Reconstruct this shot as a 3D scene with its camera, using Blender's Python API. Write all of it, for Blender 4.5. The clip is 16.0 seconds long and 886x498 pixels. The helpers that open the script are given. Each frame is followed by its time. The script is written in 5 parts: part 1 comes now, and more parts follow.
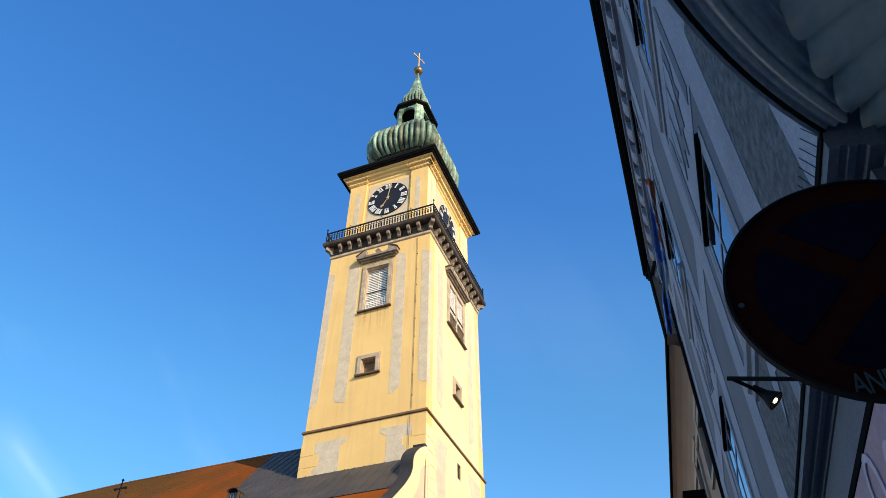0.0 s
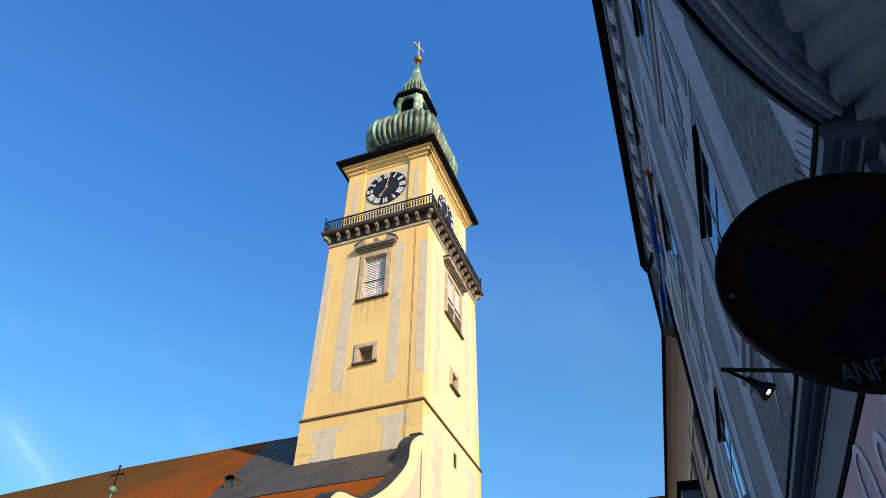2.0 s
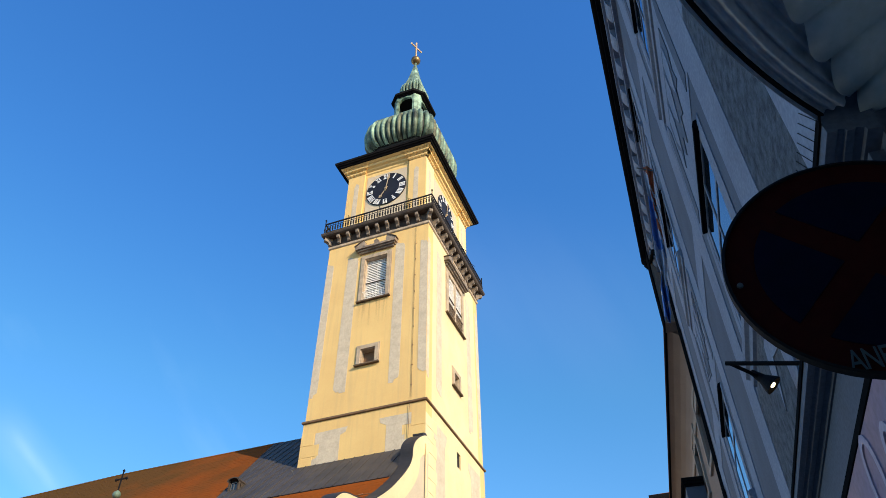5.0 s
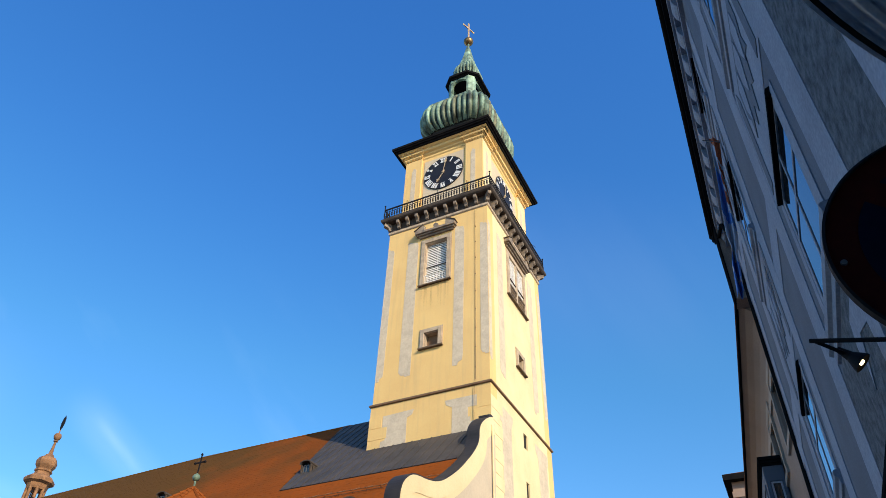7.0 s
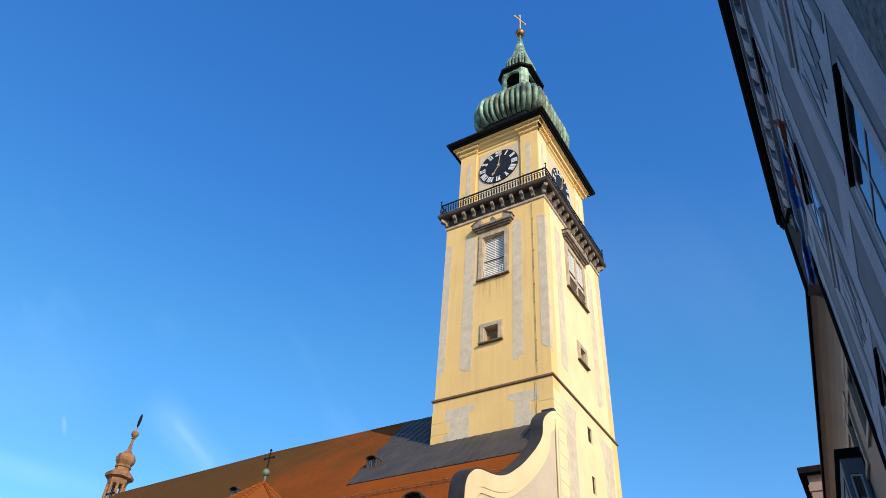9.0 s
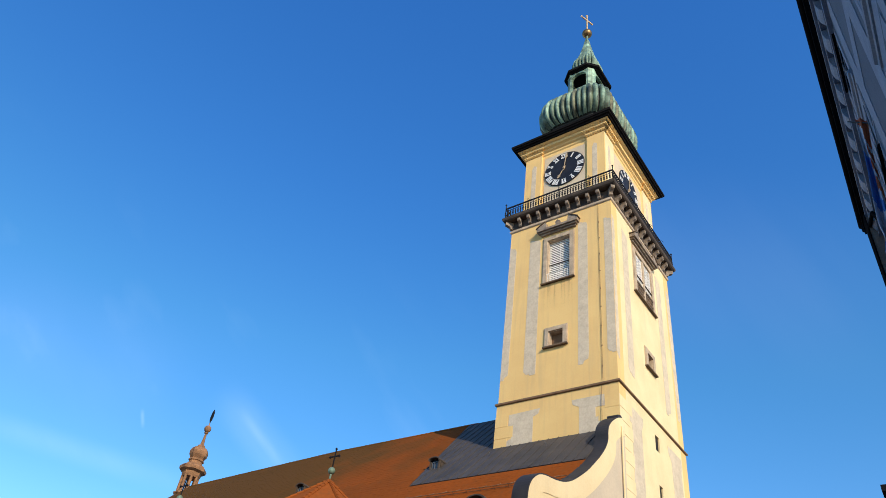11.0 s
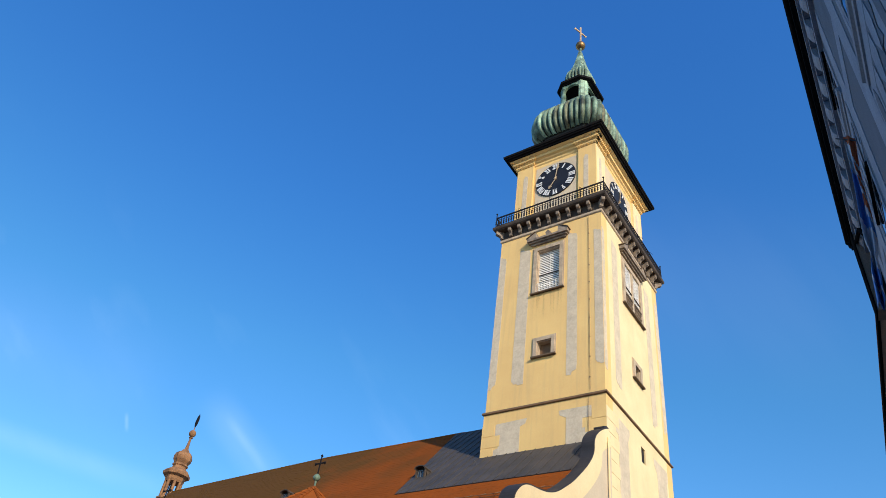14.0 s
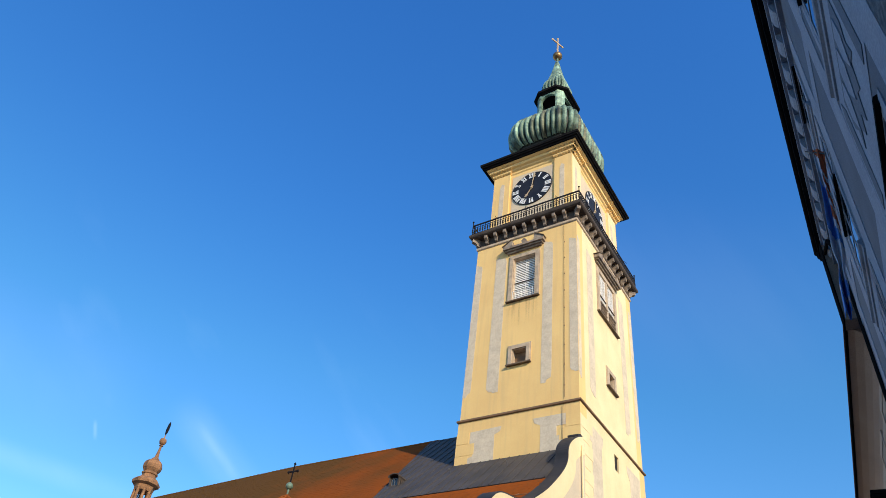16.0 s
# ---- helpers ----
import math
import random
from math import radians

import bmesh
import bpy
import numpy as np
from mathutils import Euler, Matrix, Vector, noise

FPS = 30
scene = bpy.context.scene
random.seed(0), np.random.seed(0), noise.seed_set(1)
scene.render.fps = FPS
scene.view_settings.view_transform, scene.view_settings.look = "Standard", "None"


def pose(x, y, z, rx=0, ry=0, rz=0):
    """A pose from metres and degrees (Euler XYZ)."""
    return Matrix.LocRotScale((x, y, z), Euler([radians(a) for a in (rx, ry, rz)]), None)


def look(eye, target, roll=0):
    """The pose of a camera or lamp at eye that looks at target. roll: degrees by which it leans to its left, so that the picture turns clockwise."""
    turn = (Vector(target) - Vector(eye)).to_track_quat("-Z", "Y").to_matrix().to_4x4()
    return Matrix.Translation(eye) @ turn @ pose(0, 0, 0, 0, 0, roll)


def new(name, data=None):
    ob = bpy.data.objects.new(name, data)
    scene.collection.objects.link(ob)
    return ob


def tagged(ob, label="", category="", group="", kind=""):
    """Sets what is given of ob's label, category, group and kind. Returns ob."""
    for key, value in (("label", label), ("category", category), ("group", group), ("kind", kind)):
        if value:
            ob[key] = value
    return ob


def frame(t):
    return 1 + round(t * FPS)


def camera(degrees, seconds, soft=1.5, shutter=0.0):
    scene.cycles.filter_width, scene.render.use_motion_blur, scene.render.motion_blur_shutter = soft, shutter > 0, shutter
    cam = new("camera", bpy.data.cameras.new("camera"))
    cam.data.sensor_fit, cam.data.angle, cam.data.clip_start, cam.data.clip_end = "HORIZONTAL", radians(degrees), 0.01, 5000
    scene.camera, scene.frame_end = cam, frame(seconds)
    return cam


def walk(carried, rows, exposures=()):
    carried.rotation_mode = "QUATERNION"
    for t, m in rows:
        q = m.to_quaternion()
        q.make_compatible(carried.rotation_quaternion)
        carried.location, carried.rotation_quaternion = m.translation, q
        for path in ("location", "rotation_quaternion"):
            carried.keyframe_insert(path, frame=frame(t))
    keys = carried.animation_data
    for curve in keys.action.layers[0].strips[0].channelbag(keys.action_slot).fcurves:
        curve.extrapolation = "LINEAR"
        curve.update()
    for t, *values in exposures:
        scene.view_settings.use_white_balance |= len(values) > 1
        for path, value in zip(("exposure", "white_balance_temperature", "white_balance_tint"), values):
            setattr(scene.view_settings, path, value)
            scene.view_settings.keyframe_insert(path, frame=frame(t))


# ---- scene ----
cam = camera(64.19, 16.0, soft=0.45)
PATH = [
    (0, pose(17.947, -37.826, 1.592, 132.939, -0.226, 21.468)),
    (0.5, pose(17.951, -37.830, 1.586, 132.305, -0.692, 21.376)),
    (1, pose(17.949, -37.825, 1.596, 132.636, -0.943, 21.194)),
    (1.5, pose(17.953, -37.826, 1.590, 132.538, -0.647, 21.157)),
    (2, pose(17.958, -37.828, 1.581, 132.122, -0.515, 21.011)),
    (2.5, pose(17.957, -37.825, 1.580, 132.246, 0.018, 21.131)),
    (3, pose(17.956, -37.827, 1.570, 132.249, -0.344, 21.048)),
    (5.5, pose(17.921, -37.832, 1.562, 132.038, 0.365, 22.118)),
    (6, pose(17.900, -37.829, 1.570, 130.960, -0.244, 24.642)),
    (6.5, pose(17.892, -37.828, 1.584, 130.348, -0.627, 26.908)),
    (7, pose(17.883, -37.823, 1.603, 130.661, -1.616, 26.457)),
    (7.5, pose(17.884, -37.825, 1.597, 130.980, -1.456, 25.766)),
    (8, pose(17.881, -37.822, 1.604, 130.492, -1.660, 27.959)),
    (8.5, pose(17.869, -37.821, 1.612, 130.804, -1.857, 29.942)),
    (9, pose(17.881, -37.823, 1.599, 130.043, -3.338, 31.109)),
    (9.5, pose(17.873, -37.815, 1.621, 128.640, -4.163, 33.748)),
    (9.7, pose(17.877, -37.815, 1.624, 128.457, -4.526, 34.567)),
    (11.8, pose(17.910, -37.822, 1.610, 130.686, -7.430, 34.626)),
    (12, pose(17.911, -37.822, 1.605, 130.665, -7.210, 34.434)),
    (12.5, pose(17.909, -37.823, 1.610, 130.679, -7.390, 33.958)),
    (13, pose(17.911, -37.825, 1.605, 130.822, -7.347, 33.906)),
    (13.5, pose(17.913, -37.822, 1.607, 130.905, -7.327, 33.766)),
    (14, pose(17.911, -37.825, 1.604, 130.733, -7.292, 33.586)),
    (14.5, pose(17.916, -37.822, 1.597, 130.696, -6.930, 33.537)),
    (15, pose(17.904, -37.822, 1.610, 131.330, -6.711, 32.960)),
    (15.5, pose(17.915, -37.829, 1.593, 131.872, -6.429, 32.321)),
    (16, pose(17.915, -37.829, 1.596, 131.551, -6.430, 31.769)),
]
walk(cam, PATH, [(0.0, 1.05, 7150, 10), (3.2, 1.02, 7100, 10), (5.5, 0.98, 6900, 10), (7.0, 0.92, 6750, 10), (9.0, 0.84, 6550, 10), (9.7, 0.80, 6500, 10), (12.0, 0.76, 6500, 10), (14.4, 0.76, 6500, 10), (15.0, 0.82, 6500, 10), (16.0, 0.83, 6500, 10)])

# ---------------------------------------------------------------- light
SUN_AZ, SUN_EL = 119.4, 25.0      # clockwise from +y, above the horizon
world = bpy.data.worlds.new("sky")
scene.world = world
world.use_nodes = True
wn, wl = world.node_tree.nodes, world.node_tree.links
sky = wn.new("ShaderNodeTexSky")
sky.sky_type = "NISHITA"
sky.sun_disc = False
sky.sun_elevation, sky.sun_rotation = radians(SUN_EL), radians(SUN_AZ)
sky.air_density, sky.dust_density, sky.ozone_density = 1.0, 0.2, 4.0
wn["Background"].inputs["Strength"].default_value = 0.15
# thin high cirrus over the blue
wco = wn.new("ShaderNodeTexCoord")
wmap = wn.new("ShaderNodeMapping")
wturn = wn.new("ShaderNodeMapping")
wturn.inputs["Rotation"].default_value = Vector((0.36, 0.6, -0.72)).rotation_difference(Vector((1, 0, 0))).to_euler()
wmap.inputs["Scale"].default_value = (1.3, 7.0, 7.0)
wnoise = wn.new("ShaderNodeTexNoise")
wnoise.inputs["Scale"].default_value, wnoise.inputs["Detail"].default_value = 1.7, 9
wramp = wn.new("ShaderNodeMapRange")
wramp.inputs["From Min"].default_value, wramp.inputs["From Max"].default_value = 0.58, 0.85
wramp.inputs["To Max"].default_value = 0.05
wmix = wn.new("ShaderNodeMix")
wmix.data_type = "RGBA"
wmix.inputs[7].default_value = (6.0, 7.0, 8.0, 1)
wl.new(wco.outputs["Generated"], wturn.inputs["Vector"])
wl.new(wturn.outputs["Vector"], wmap.inputs["Vector"])
wl.new(wmap.outputs["Vector"], wnoise.inputs["Vector"])
wl.new(wnoise.outputs["Fac"], wramp.inputs["Value"])
wsep = wn.new("ShaderNodeSeparateXYZ")
wlow = wn.new("ShaderNodeMapRange")
wlow.inputs["From Min"].default_value, wlow.inputs["From Max"].default_value = 0.62, 0.40
wmul = wn.new("ShaderNodeMath")
wmul.operation = "MULTIPLY"
wl.new(wco.outputs["Generated"], wsep.inputs["Vector"])
wl.new(wsep.outputs["Z"], wlow.inputs["Value"])
wl.new(wlow.outputs["Result"], wmul.inputs[0])
wl.new(wramp.outputs["Result"], wmul.inputs[1])
wwest = wn.new("ShaderNodeMapRange")
wwest.inputs["From Min"].default_value, wwest.inputs["From Max"].default_value = -0.35, -0.62
wmul2 = wn.new("ShaderNodeMath")
wmul2.operation = "MULTIPLY"
wl.new(wsep.outputs["X"], wwest.inputs["Value"])
wl.new(wwest.outputs["Result"], wmul2.inputs[0])
wl.new(wmul.outputs["Value"], wmul2.inputs[1])


def wisp(p, q, width, strength, last):
    """A drawn-out shred of cirrus between two bearings, frayed by the noise; added to the veil so far."""
    p, q = Vector(p), Vector(q)
    along, mid = (q - p).normalized(), ((p + q) / 2).normalized()
    masks = []
    for axis, lo, hi in ((along, (q - p).length * 0.6, (q - p).length * 0.15), (mid.cross(along), width, 0.0)):
        dot = wn.new("ShaderNodeVectorMath")
        dot.operation = "DOT_PRODUCT"
        dot.inputs[1].default_value = axis
        wl.new(wco.outputs["Generated"], dot.inputs[0])
        size = wn.new("ShaderNodeMath")
        size.operation = "ABSOLUTE"
        wl.new(dot.outputs["Value"], size.inputs[0])
        edge = wn.new("ShaderNodeMapRange")
        edge.interpolation_type = "SMOOTHSTEP"
        edge.inputs["From Min"].default_value, edge.inputs["From Max"].default_value = lo, hi
        wl.new(size.outputs["Value"], edge.inputs["Value"])
        masks.append(edge)
    fray = wn.new("ShaderNodeMapRange")
    fray.inputs["From Min"].default_value, fray.inputs["From Max"].default_value = 0.3, 0.7
    fray.inputs["To Max"].default_value = strength
    fray.inputs["To Min"].default_value = strength * 0.35
    wl.new(wnoise.outputs["Fac"], fray.inputs["Value"])
    out = fray.outputs["Result"]
    for m in masks:
        mul = wn.new("ShaderNodeMath")
        mul.operation = "MULTIPLY"
        wl.new(out, mul.inputs[0])
        wl.new(m.outputs["Result"], mul.inputs[1])
        out = mul.outputs["Value"]
    add = wn.new("ShaderNodeMath")
    wl.new(out, add.inputs[0])
    wl.new(last, add.inputs[1])
    return add.outputs["Value"]


veil = wisp((-0.768, 0.481, 0.423), (-0.715, 0.610, 0.335), 0.035, 0.10, wmul2.outputs["Value"])
veil = wisp((-0.755, 0.515, 0.405), (-0.722, 0.598, 0.345), 0.010, 0.08, veil)
veil = wisp((-0.930, 0.225, 0.305), (-0.800, 0.515, 0.302), 0.022, 0.07, veil)
veil = wisp((-0.8243, 0.4259, 0.3731), (-0.8268, 0.4385, 0.3523), 0.0035, 0.13, veil)
veil = wisp((-0.900, 0.180, 0.400), (-0.800, 0.440, 0.400), 0.110, 0.030, veil)
veil = wisp((-0.420, 0.640, 0.640), (0.080, 0.840, 0.540), 0.160, 0.022, veil)
haze = wn.new("ShaderNodeMath")
haze.inputs[1].default_value = 0.004
wl.new(veil, haze.inputs[0])
veil = haze.outputs["Value"]
wl.new(veil, wmix.inputs[0])
whs = wn.new("ShaderNodeHueSaturation")
whs.inputs["Saturation"].default_value = 1.25
whs.inputs["Hue"].default_value = 0.502
wl.new(sky.outputs["Color"], whs.inputs["Color"])
# paler towards the horizon, deeper overhead
wgrad = wn.new("ShaderNodeValToRGB")
wgrad.color_ramp.elements[0].position, wgrad.color_ramp.elements[0].color = 0.36, (1.06, 0.945, 0.87, 1)
wgrad.color_ramp.elements[1].position, wgrad.color_ramp.elements[1].color = 0.85, (0.86, 0.96, 1.12, 1)
for wp, wc in ((0.5, (1.06, 1.02, 0.91, 1)), (0.68, (0.92, 0.97, 1.04, 1))):
    wgrad.color_ramp.elements.new(wp).color = wc
wtint = wn.new("ShaderNodeMix")
wtint.data_type, wtint.blend_type = "RGBA", "MULTIPLY"
wtint.inputs[0].default_value = 1.0
wl.new(wsep.outputs["Z"], wgrad.inputs["Fac"])
wl.new(whs.outputs["Color"], wtint.inputs[6])
wl.new(wgrad.outputs["Color"], wtint.inputs[7])
wl.new(wtint.outputs[2], wmix.inputs[6])
wl.new(wmix.outputs[2], wn["Background"].inputs["Color"])
sun = new("sun", bpy.data.lights.new("sun", "SUN"))
sun.data.energy, sun.data.angle, sun.data.color = 2.7, radians(0.5), (1.0, 0.86, 0.66)
sa, se = radians(SUN_AZ), radians(SUN_EL)
SUN_DIR = Vector((math.sin(sa) * math.cos(se), math.cos(sa) * math.cos(se), math.sin(se)))
sun.matrix_world = look(SUN_DIR * 200, (0, 0, 0))


# ---------------------------------------------------------------- materials
def material(name, color, color2=None, rough=0.85, metal=0.0, scale=1.5, fine=25.0, bump=0.15, depth=0.01,
             streak=0.0, streak_color=(0.1, 0.09, 0.08), mix=0.5, spec=0.3, grain=0.35, drip=2.2):
    """Two scales of colour variation, fine relief and, where asked, streaks that run down."""
    m = bpy.data.materials.new(name)
    m.use_nodes = True
    n, l = m.node_tree.nodes, m.node_tree.links
    b = n["Principled BSDF"]
    b.inputs["Roughness"].default_value, b.inputs["Metallic"].default_value = rough, metal
    b.inputs["Specular IOR Level"].default_value = spec
    co = n.new("ShaderNodeTexCoord")
    big, small = n.new("ShaderNodeTexNoise"), n.new("ShaderNodeTexNoise")
    big.inputs["Scale"].default_value, big.inputs["Detail"].default_value = scale, 6
    small.inputs["Scale"].default_value, small.inputs["Detail"].default_value = fine, 4
    for t in (big, small):
        l.new(co.outputs["Object"], t.inputs["Vector"])
    c2 = color2 or tuple(v * 0.75 for v in color)
    r = n.new("ShaderNodeMapRange")
    r.inputs["From Min"].default_value, r.inputs["From Max"].default_value = 0.35, 0.68
    r.inputs["To Max"].default_value = mix * 2 if mix < 0.5 else 1.0
    l.new(big.outputs["Fac"], r.inputs["Value"])
    m1 = n.new("ShaderNodeMix")
    m1.data_type = "RGBA"
    m1.inputs[6].default_value, m1.inputs[7].default_value = (*color, 1), (*c2, 1)
    l.new(r.outputs["Result"], m1.inputs[0])
    m2 = n.new("ShaderNodeMix")
    m2.data_type, m2.blend_type = "RGBA", "OVERLAY"
    m2.inputs[0].default_value = grain
    l.new(m1.outputs[2], m2.inputs[6])
    l.new(small.outputs["Fac"], m2.inputs[7])
    out = m2.outputs[2]
    if streak:
        mp = n.new("ShaderNodeMapping")
        mp.inputs["Scale"].default_value = (drip, drip, 0.12)
        st = n.new("ShaderNodeTexNoise")
        st.inputs["Scale"].default_value, st.inputs["Detail"].default_value = 1.6, 7
        l.new(co.outputs["Object"], mp.inputs["Vector"])
        l.new(mp.outputs["Vector"], st.inputs["Vector"])
        sr = n.new("ShaderNodeMapRange")
        sr.inputs["From Min"].default_value, sr.inputs["From Max"].default_value = 0.52, 0.8
        sr.inputs["To Max"].default_value = streak
        l.new(st.outputs["Fac"], sr.inputs["Value"])
        m3 = n.new("ShaderNodeMix")
        m3.data_type = "RGBA"
        m3.inputs[7].default_value = (*streak_color, 1)
        l.new(sr.outputs["Result"], m3.inputs[0])
        l.new(out, m3.inputs[6])
        out = m3.outputs[2]
    l.new(out, b.inputs["Base Color"])
    bp = n.new("ShaderNodeBump")
    bp.inputs["Strength"].default_value, bp.inputs["Distance"].default_value = bump, depth
    l.new(small.outputs["Fac"], bp.inputs["Height"])
    l.new(bp.outputs["Normal"], b.inputs["Normal"])
    return m


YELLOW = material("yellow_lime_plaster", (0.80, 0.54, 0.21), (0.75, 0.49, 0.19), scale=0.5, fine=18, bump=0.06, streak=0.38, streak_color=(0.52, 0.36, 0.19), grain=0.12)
# CREAM on the tower's east faces puts their full sun into the colour
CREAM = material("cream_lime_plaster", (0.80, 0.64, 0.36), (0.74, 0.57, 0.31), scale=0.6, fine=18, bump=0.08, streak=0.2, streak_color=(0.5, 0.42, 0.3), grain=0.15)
BARE = material("bare_grey_render", (0.64, 0.53, 0.375), (0.53, 0.435, 0.31), scale=1.6, fine=9, bump=0.12, depth=0.02, mix=0.5, grain=0.25)
STONE = material("grey_sandstone", (0.52, 0.40, 0.27), (0.34, 0.26, 0.18), scale=2.0, fine=20, bump=0.3, streak=0.4)
DARKSTONE = material("dark_weathered_shaded_stone", (0.085, 0.062, 0.045), (0.045, 0.034, 0.027), scale=1.4, fine=14, bump=0.3)
CONSOLE = material("console_stone", (0.33, 0.26, 0.19), (0.16, 0.125, 0.10), scale=2.5, fine=16, bump=0.3)
BROWNSTONE = material("brown_stone", (0.22, 0.13, 0.07), (0.15, 0.09, 0.05), scale=2, fine=14, bump=0.2)
IRON = material("black_wrought_iron", (0.013, 0.012, 0.013), rough=0.7, metal=0.0, spec=0.15)
BLACKTIN = material("black_painted_sheet", (0.010, 0.010, 0.011), (0.016, 0.015, 0.015), rough=0.8, metal=0.0, scale=3, spec=0.0)
COPING = material("dark_lead_coping", (0.03, 0.029, 0.03), (0.045, 0.04, 0.037), rough=0.6, scale=2, spec=0.2)
COPPER = material("green_copper_patina", (0.35, 0.52, 0.38), (0.05, 0.075, 0.05), rough=0.6, metal=0.05, scale=1.1, fine=8, bump=0.15, streak=0.95, streak_color=(0.05, 0.035, 0.022), spec=0.4, drip=5.0)
cn, cl = COPPER.node_tree.nodes, COPPER.node_tree.links
cb = cn["Principled BSDF"]
src = cb.inputs["Base Color"].links[0].from_socket
oi = cn.new("ShaderNodeObjectInfo")
cr = cn.new("ShaderNodeValToRGB")
cr.color_ramp.elements[0].position, cr.color_ramp.elements[0].color = 0.0, (0.75, 0.42, 0.26, 1)
cr.color_ramp.elements[1].position, cr.color_ramp.elements[1].color = 0.2, (0.45, 0.46, 0.42, 1)
el = cr.color_ramp.elements.new(1.0)
el.color = (1.25, 1.25, 1.2, 1)
cm = cn.new("ShaderNodeMix")
cm.data_type, cm.blend_type = "RGBA", "MULTIPLY"
cm.inputs[0].default_value = 0.85
cl.new(oi.outputs["Random"], cr.inputs["Fac"])
cl.new(src, cm.inputs[6])
cl.new(cr.outputs["Color"], cm.inputs[7])
cl.new(cm.outputs[2], cb.inputs["Base Color"])
# near-black core behind the gores puts seams and crease shade into the colour
OLDCOPPER = material("dark_crease_copper", (0.032, 0.032, 0.024), (0.018, 0.017, 0.014), rough=0.6, scale=2, fine=12, bump=0.1)
GOLD = material("gilded_metal", (0.80, 0.55, 0.28), (0.65, 0.42, 0.2), rough=0.45, metal=0.6, scale=3, bump=0.03)
BRONZE = material("aged_gilt_ball", (0.36, 0.21, 0.08), (0.2, 0.12, 0.05), rough=0.4, metal=0.8, scale=4, bump=0.05)
CLOCKBLACK = material("black_enamel_dial", (0.012, 0.012, 0.015), (0.02, 0.02, 0.024), rough=0.5, bump=0.02)
PALEGILT = material("pale_gilt_paint", (0.50, 0.38, 0.24), (0.4, 0.3, 0.18), rough=0.5)
WHITE = material("white_enamel", (0.8, 0.79, 0.75), (0.7, 0.69, 0.66), rough=0.5, bump=0.02)
FIELD = material("beige_gable_render", (0.62, 0.50, 0.34), (0.54, 0.44, 0.31), scale=0.6, fine=14, bump=0.06, streak=0.12, streak_color=(0.45, 0.38, 0.28), grain=0.15)
LOUVRE = material("white_louvre_slat", (0.86, 0.83, 0.76), (0.76, 0.72, 0.65), rough=0.7, scale=2)
# near-black for sheets set in openings: the unlit interior put into colour
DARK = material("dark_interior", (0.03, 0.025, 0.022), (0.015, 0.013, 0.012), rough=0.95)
TILE = material("red_clay_tile", (0.27, 0.070, 0.014), (0.11, 0.052, 0.018), rough=0.95, spec=0.05, scale=0.11, fine=5, bump=0.12, depth=0.02, streak=0.45, streak_color=(0.11, 0.06, 0.025), grain=0.2)
ZINC = material("weathered_zinc_sheet", (0.052, 0.046, 0.041), (0.08, 0.066, 0.054), rough=0.65, metal=0.1, scale=0.7, fine=12, bump=0.06, streak=0.4)
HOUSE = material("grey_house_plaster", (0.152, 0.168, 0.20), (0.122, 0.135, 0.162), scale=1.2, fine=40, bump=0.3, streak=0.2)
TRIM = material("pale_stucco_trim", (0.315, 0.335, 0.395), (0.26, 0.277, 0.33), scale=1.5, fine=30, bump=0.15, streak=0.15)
ROUGHCAST = material("rough_grey_roughcast", (0.145, 0.163, 0.18), (0.055, 0.064, 0.072), scale=11, fine=45, bump=0.9, depth=0.02)
MOULD = material("painted_moulding", (0.50, 0.51, 0.54), (0.40, 0.41, 0.44), rough=0.55, scale=2, fine=30, bump=0.08)
SHELL = material("pale_stucco_shell", (0.74, 0.75, 0.68), (0.62, 0.65, 0.59), rough=0.7, scale=3, fine=30, bump=0.06)
BROWN = material("brown_house_plaster", (0.34, 0.245, 0.19), (0.29, 0.205, 0.16), scale=0.8, fine=30, bump=0.15)
BROWNTRIM = material("pale_brown_trim", (0.42, 0.33, 0.26), (0.36, 0.28, 0.22), scale=0.8, fine=30, bump=0.1)
FAWN = material("terracotta_stone_spire", (0.31, 0.155, 0.07), (0.15, 0.075, 0.035), scale=1.2, fine=12, bump=0.2)
GROUND = material("grey_ground", (0.24, 0.23, 0.22), (0.18, 0.175, 0.17), scale=0.3, fine=40, bump=0.3)
PAVING = material("granite_paving", (0.22, 0.21, 0.20), (0.16, 0.155, 0.15), scale=1.2, fine=30, bump=0.3)
# sign paints set near black: the shade on the sign is in the colour
SIGNRED = material("shaded_sign_red", (0.05, 0.005, 0.003), (0.045, 0.004, 0.003), rough=0.7, bump=0.01, spec=0.08)
SIGNBLUE = material("shaded_sign_blue", (0.003, 0.004, 0.018), (0.003, 0.004, 0.015), rough=0.7, bump=0.01, spec=0.08)
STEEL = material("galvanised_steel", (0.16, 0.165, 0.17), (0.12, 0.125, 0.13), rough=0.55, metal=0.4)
SIGNWHITE = material("shaded_sign_white", (0.09, 0.12, 0.13), rough=0.6, bump=0.01, spec=0.1)
SCRIPT = material("pale_script_paint", (0.48, 0.40, 0.48), (0.42, 0.34, 0.42), rough=0.6, bump=0.01)
PURPLE = material("lilac_shop_board", (0.22, 0.185, 0.31), (0.40, 0.23, 0.24), rough=0.6, scale=1.1)
CLOTHBLUE = material("blue_flag_cloth", (0.13, 0.29, 0.66), (0.14, 0.3, 0.68), rough=0.9, bump=0.05)
CLOTHWHITE = material("white_flag_cloth", (0.72, 0.7, 0.74), rough=0.9, bump=0.05)
CLOTHRED = material("orange_flag_cloth", (0.62, 0.15, 0.06), rough=0.9, bump=0.05)

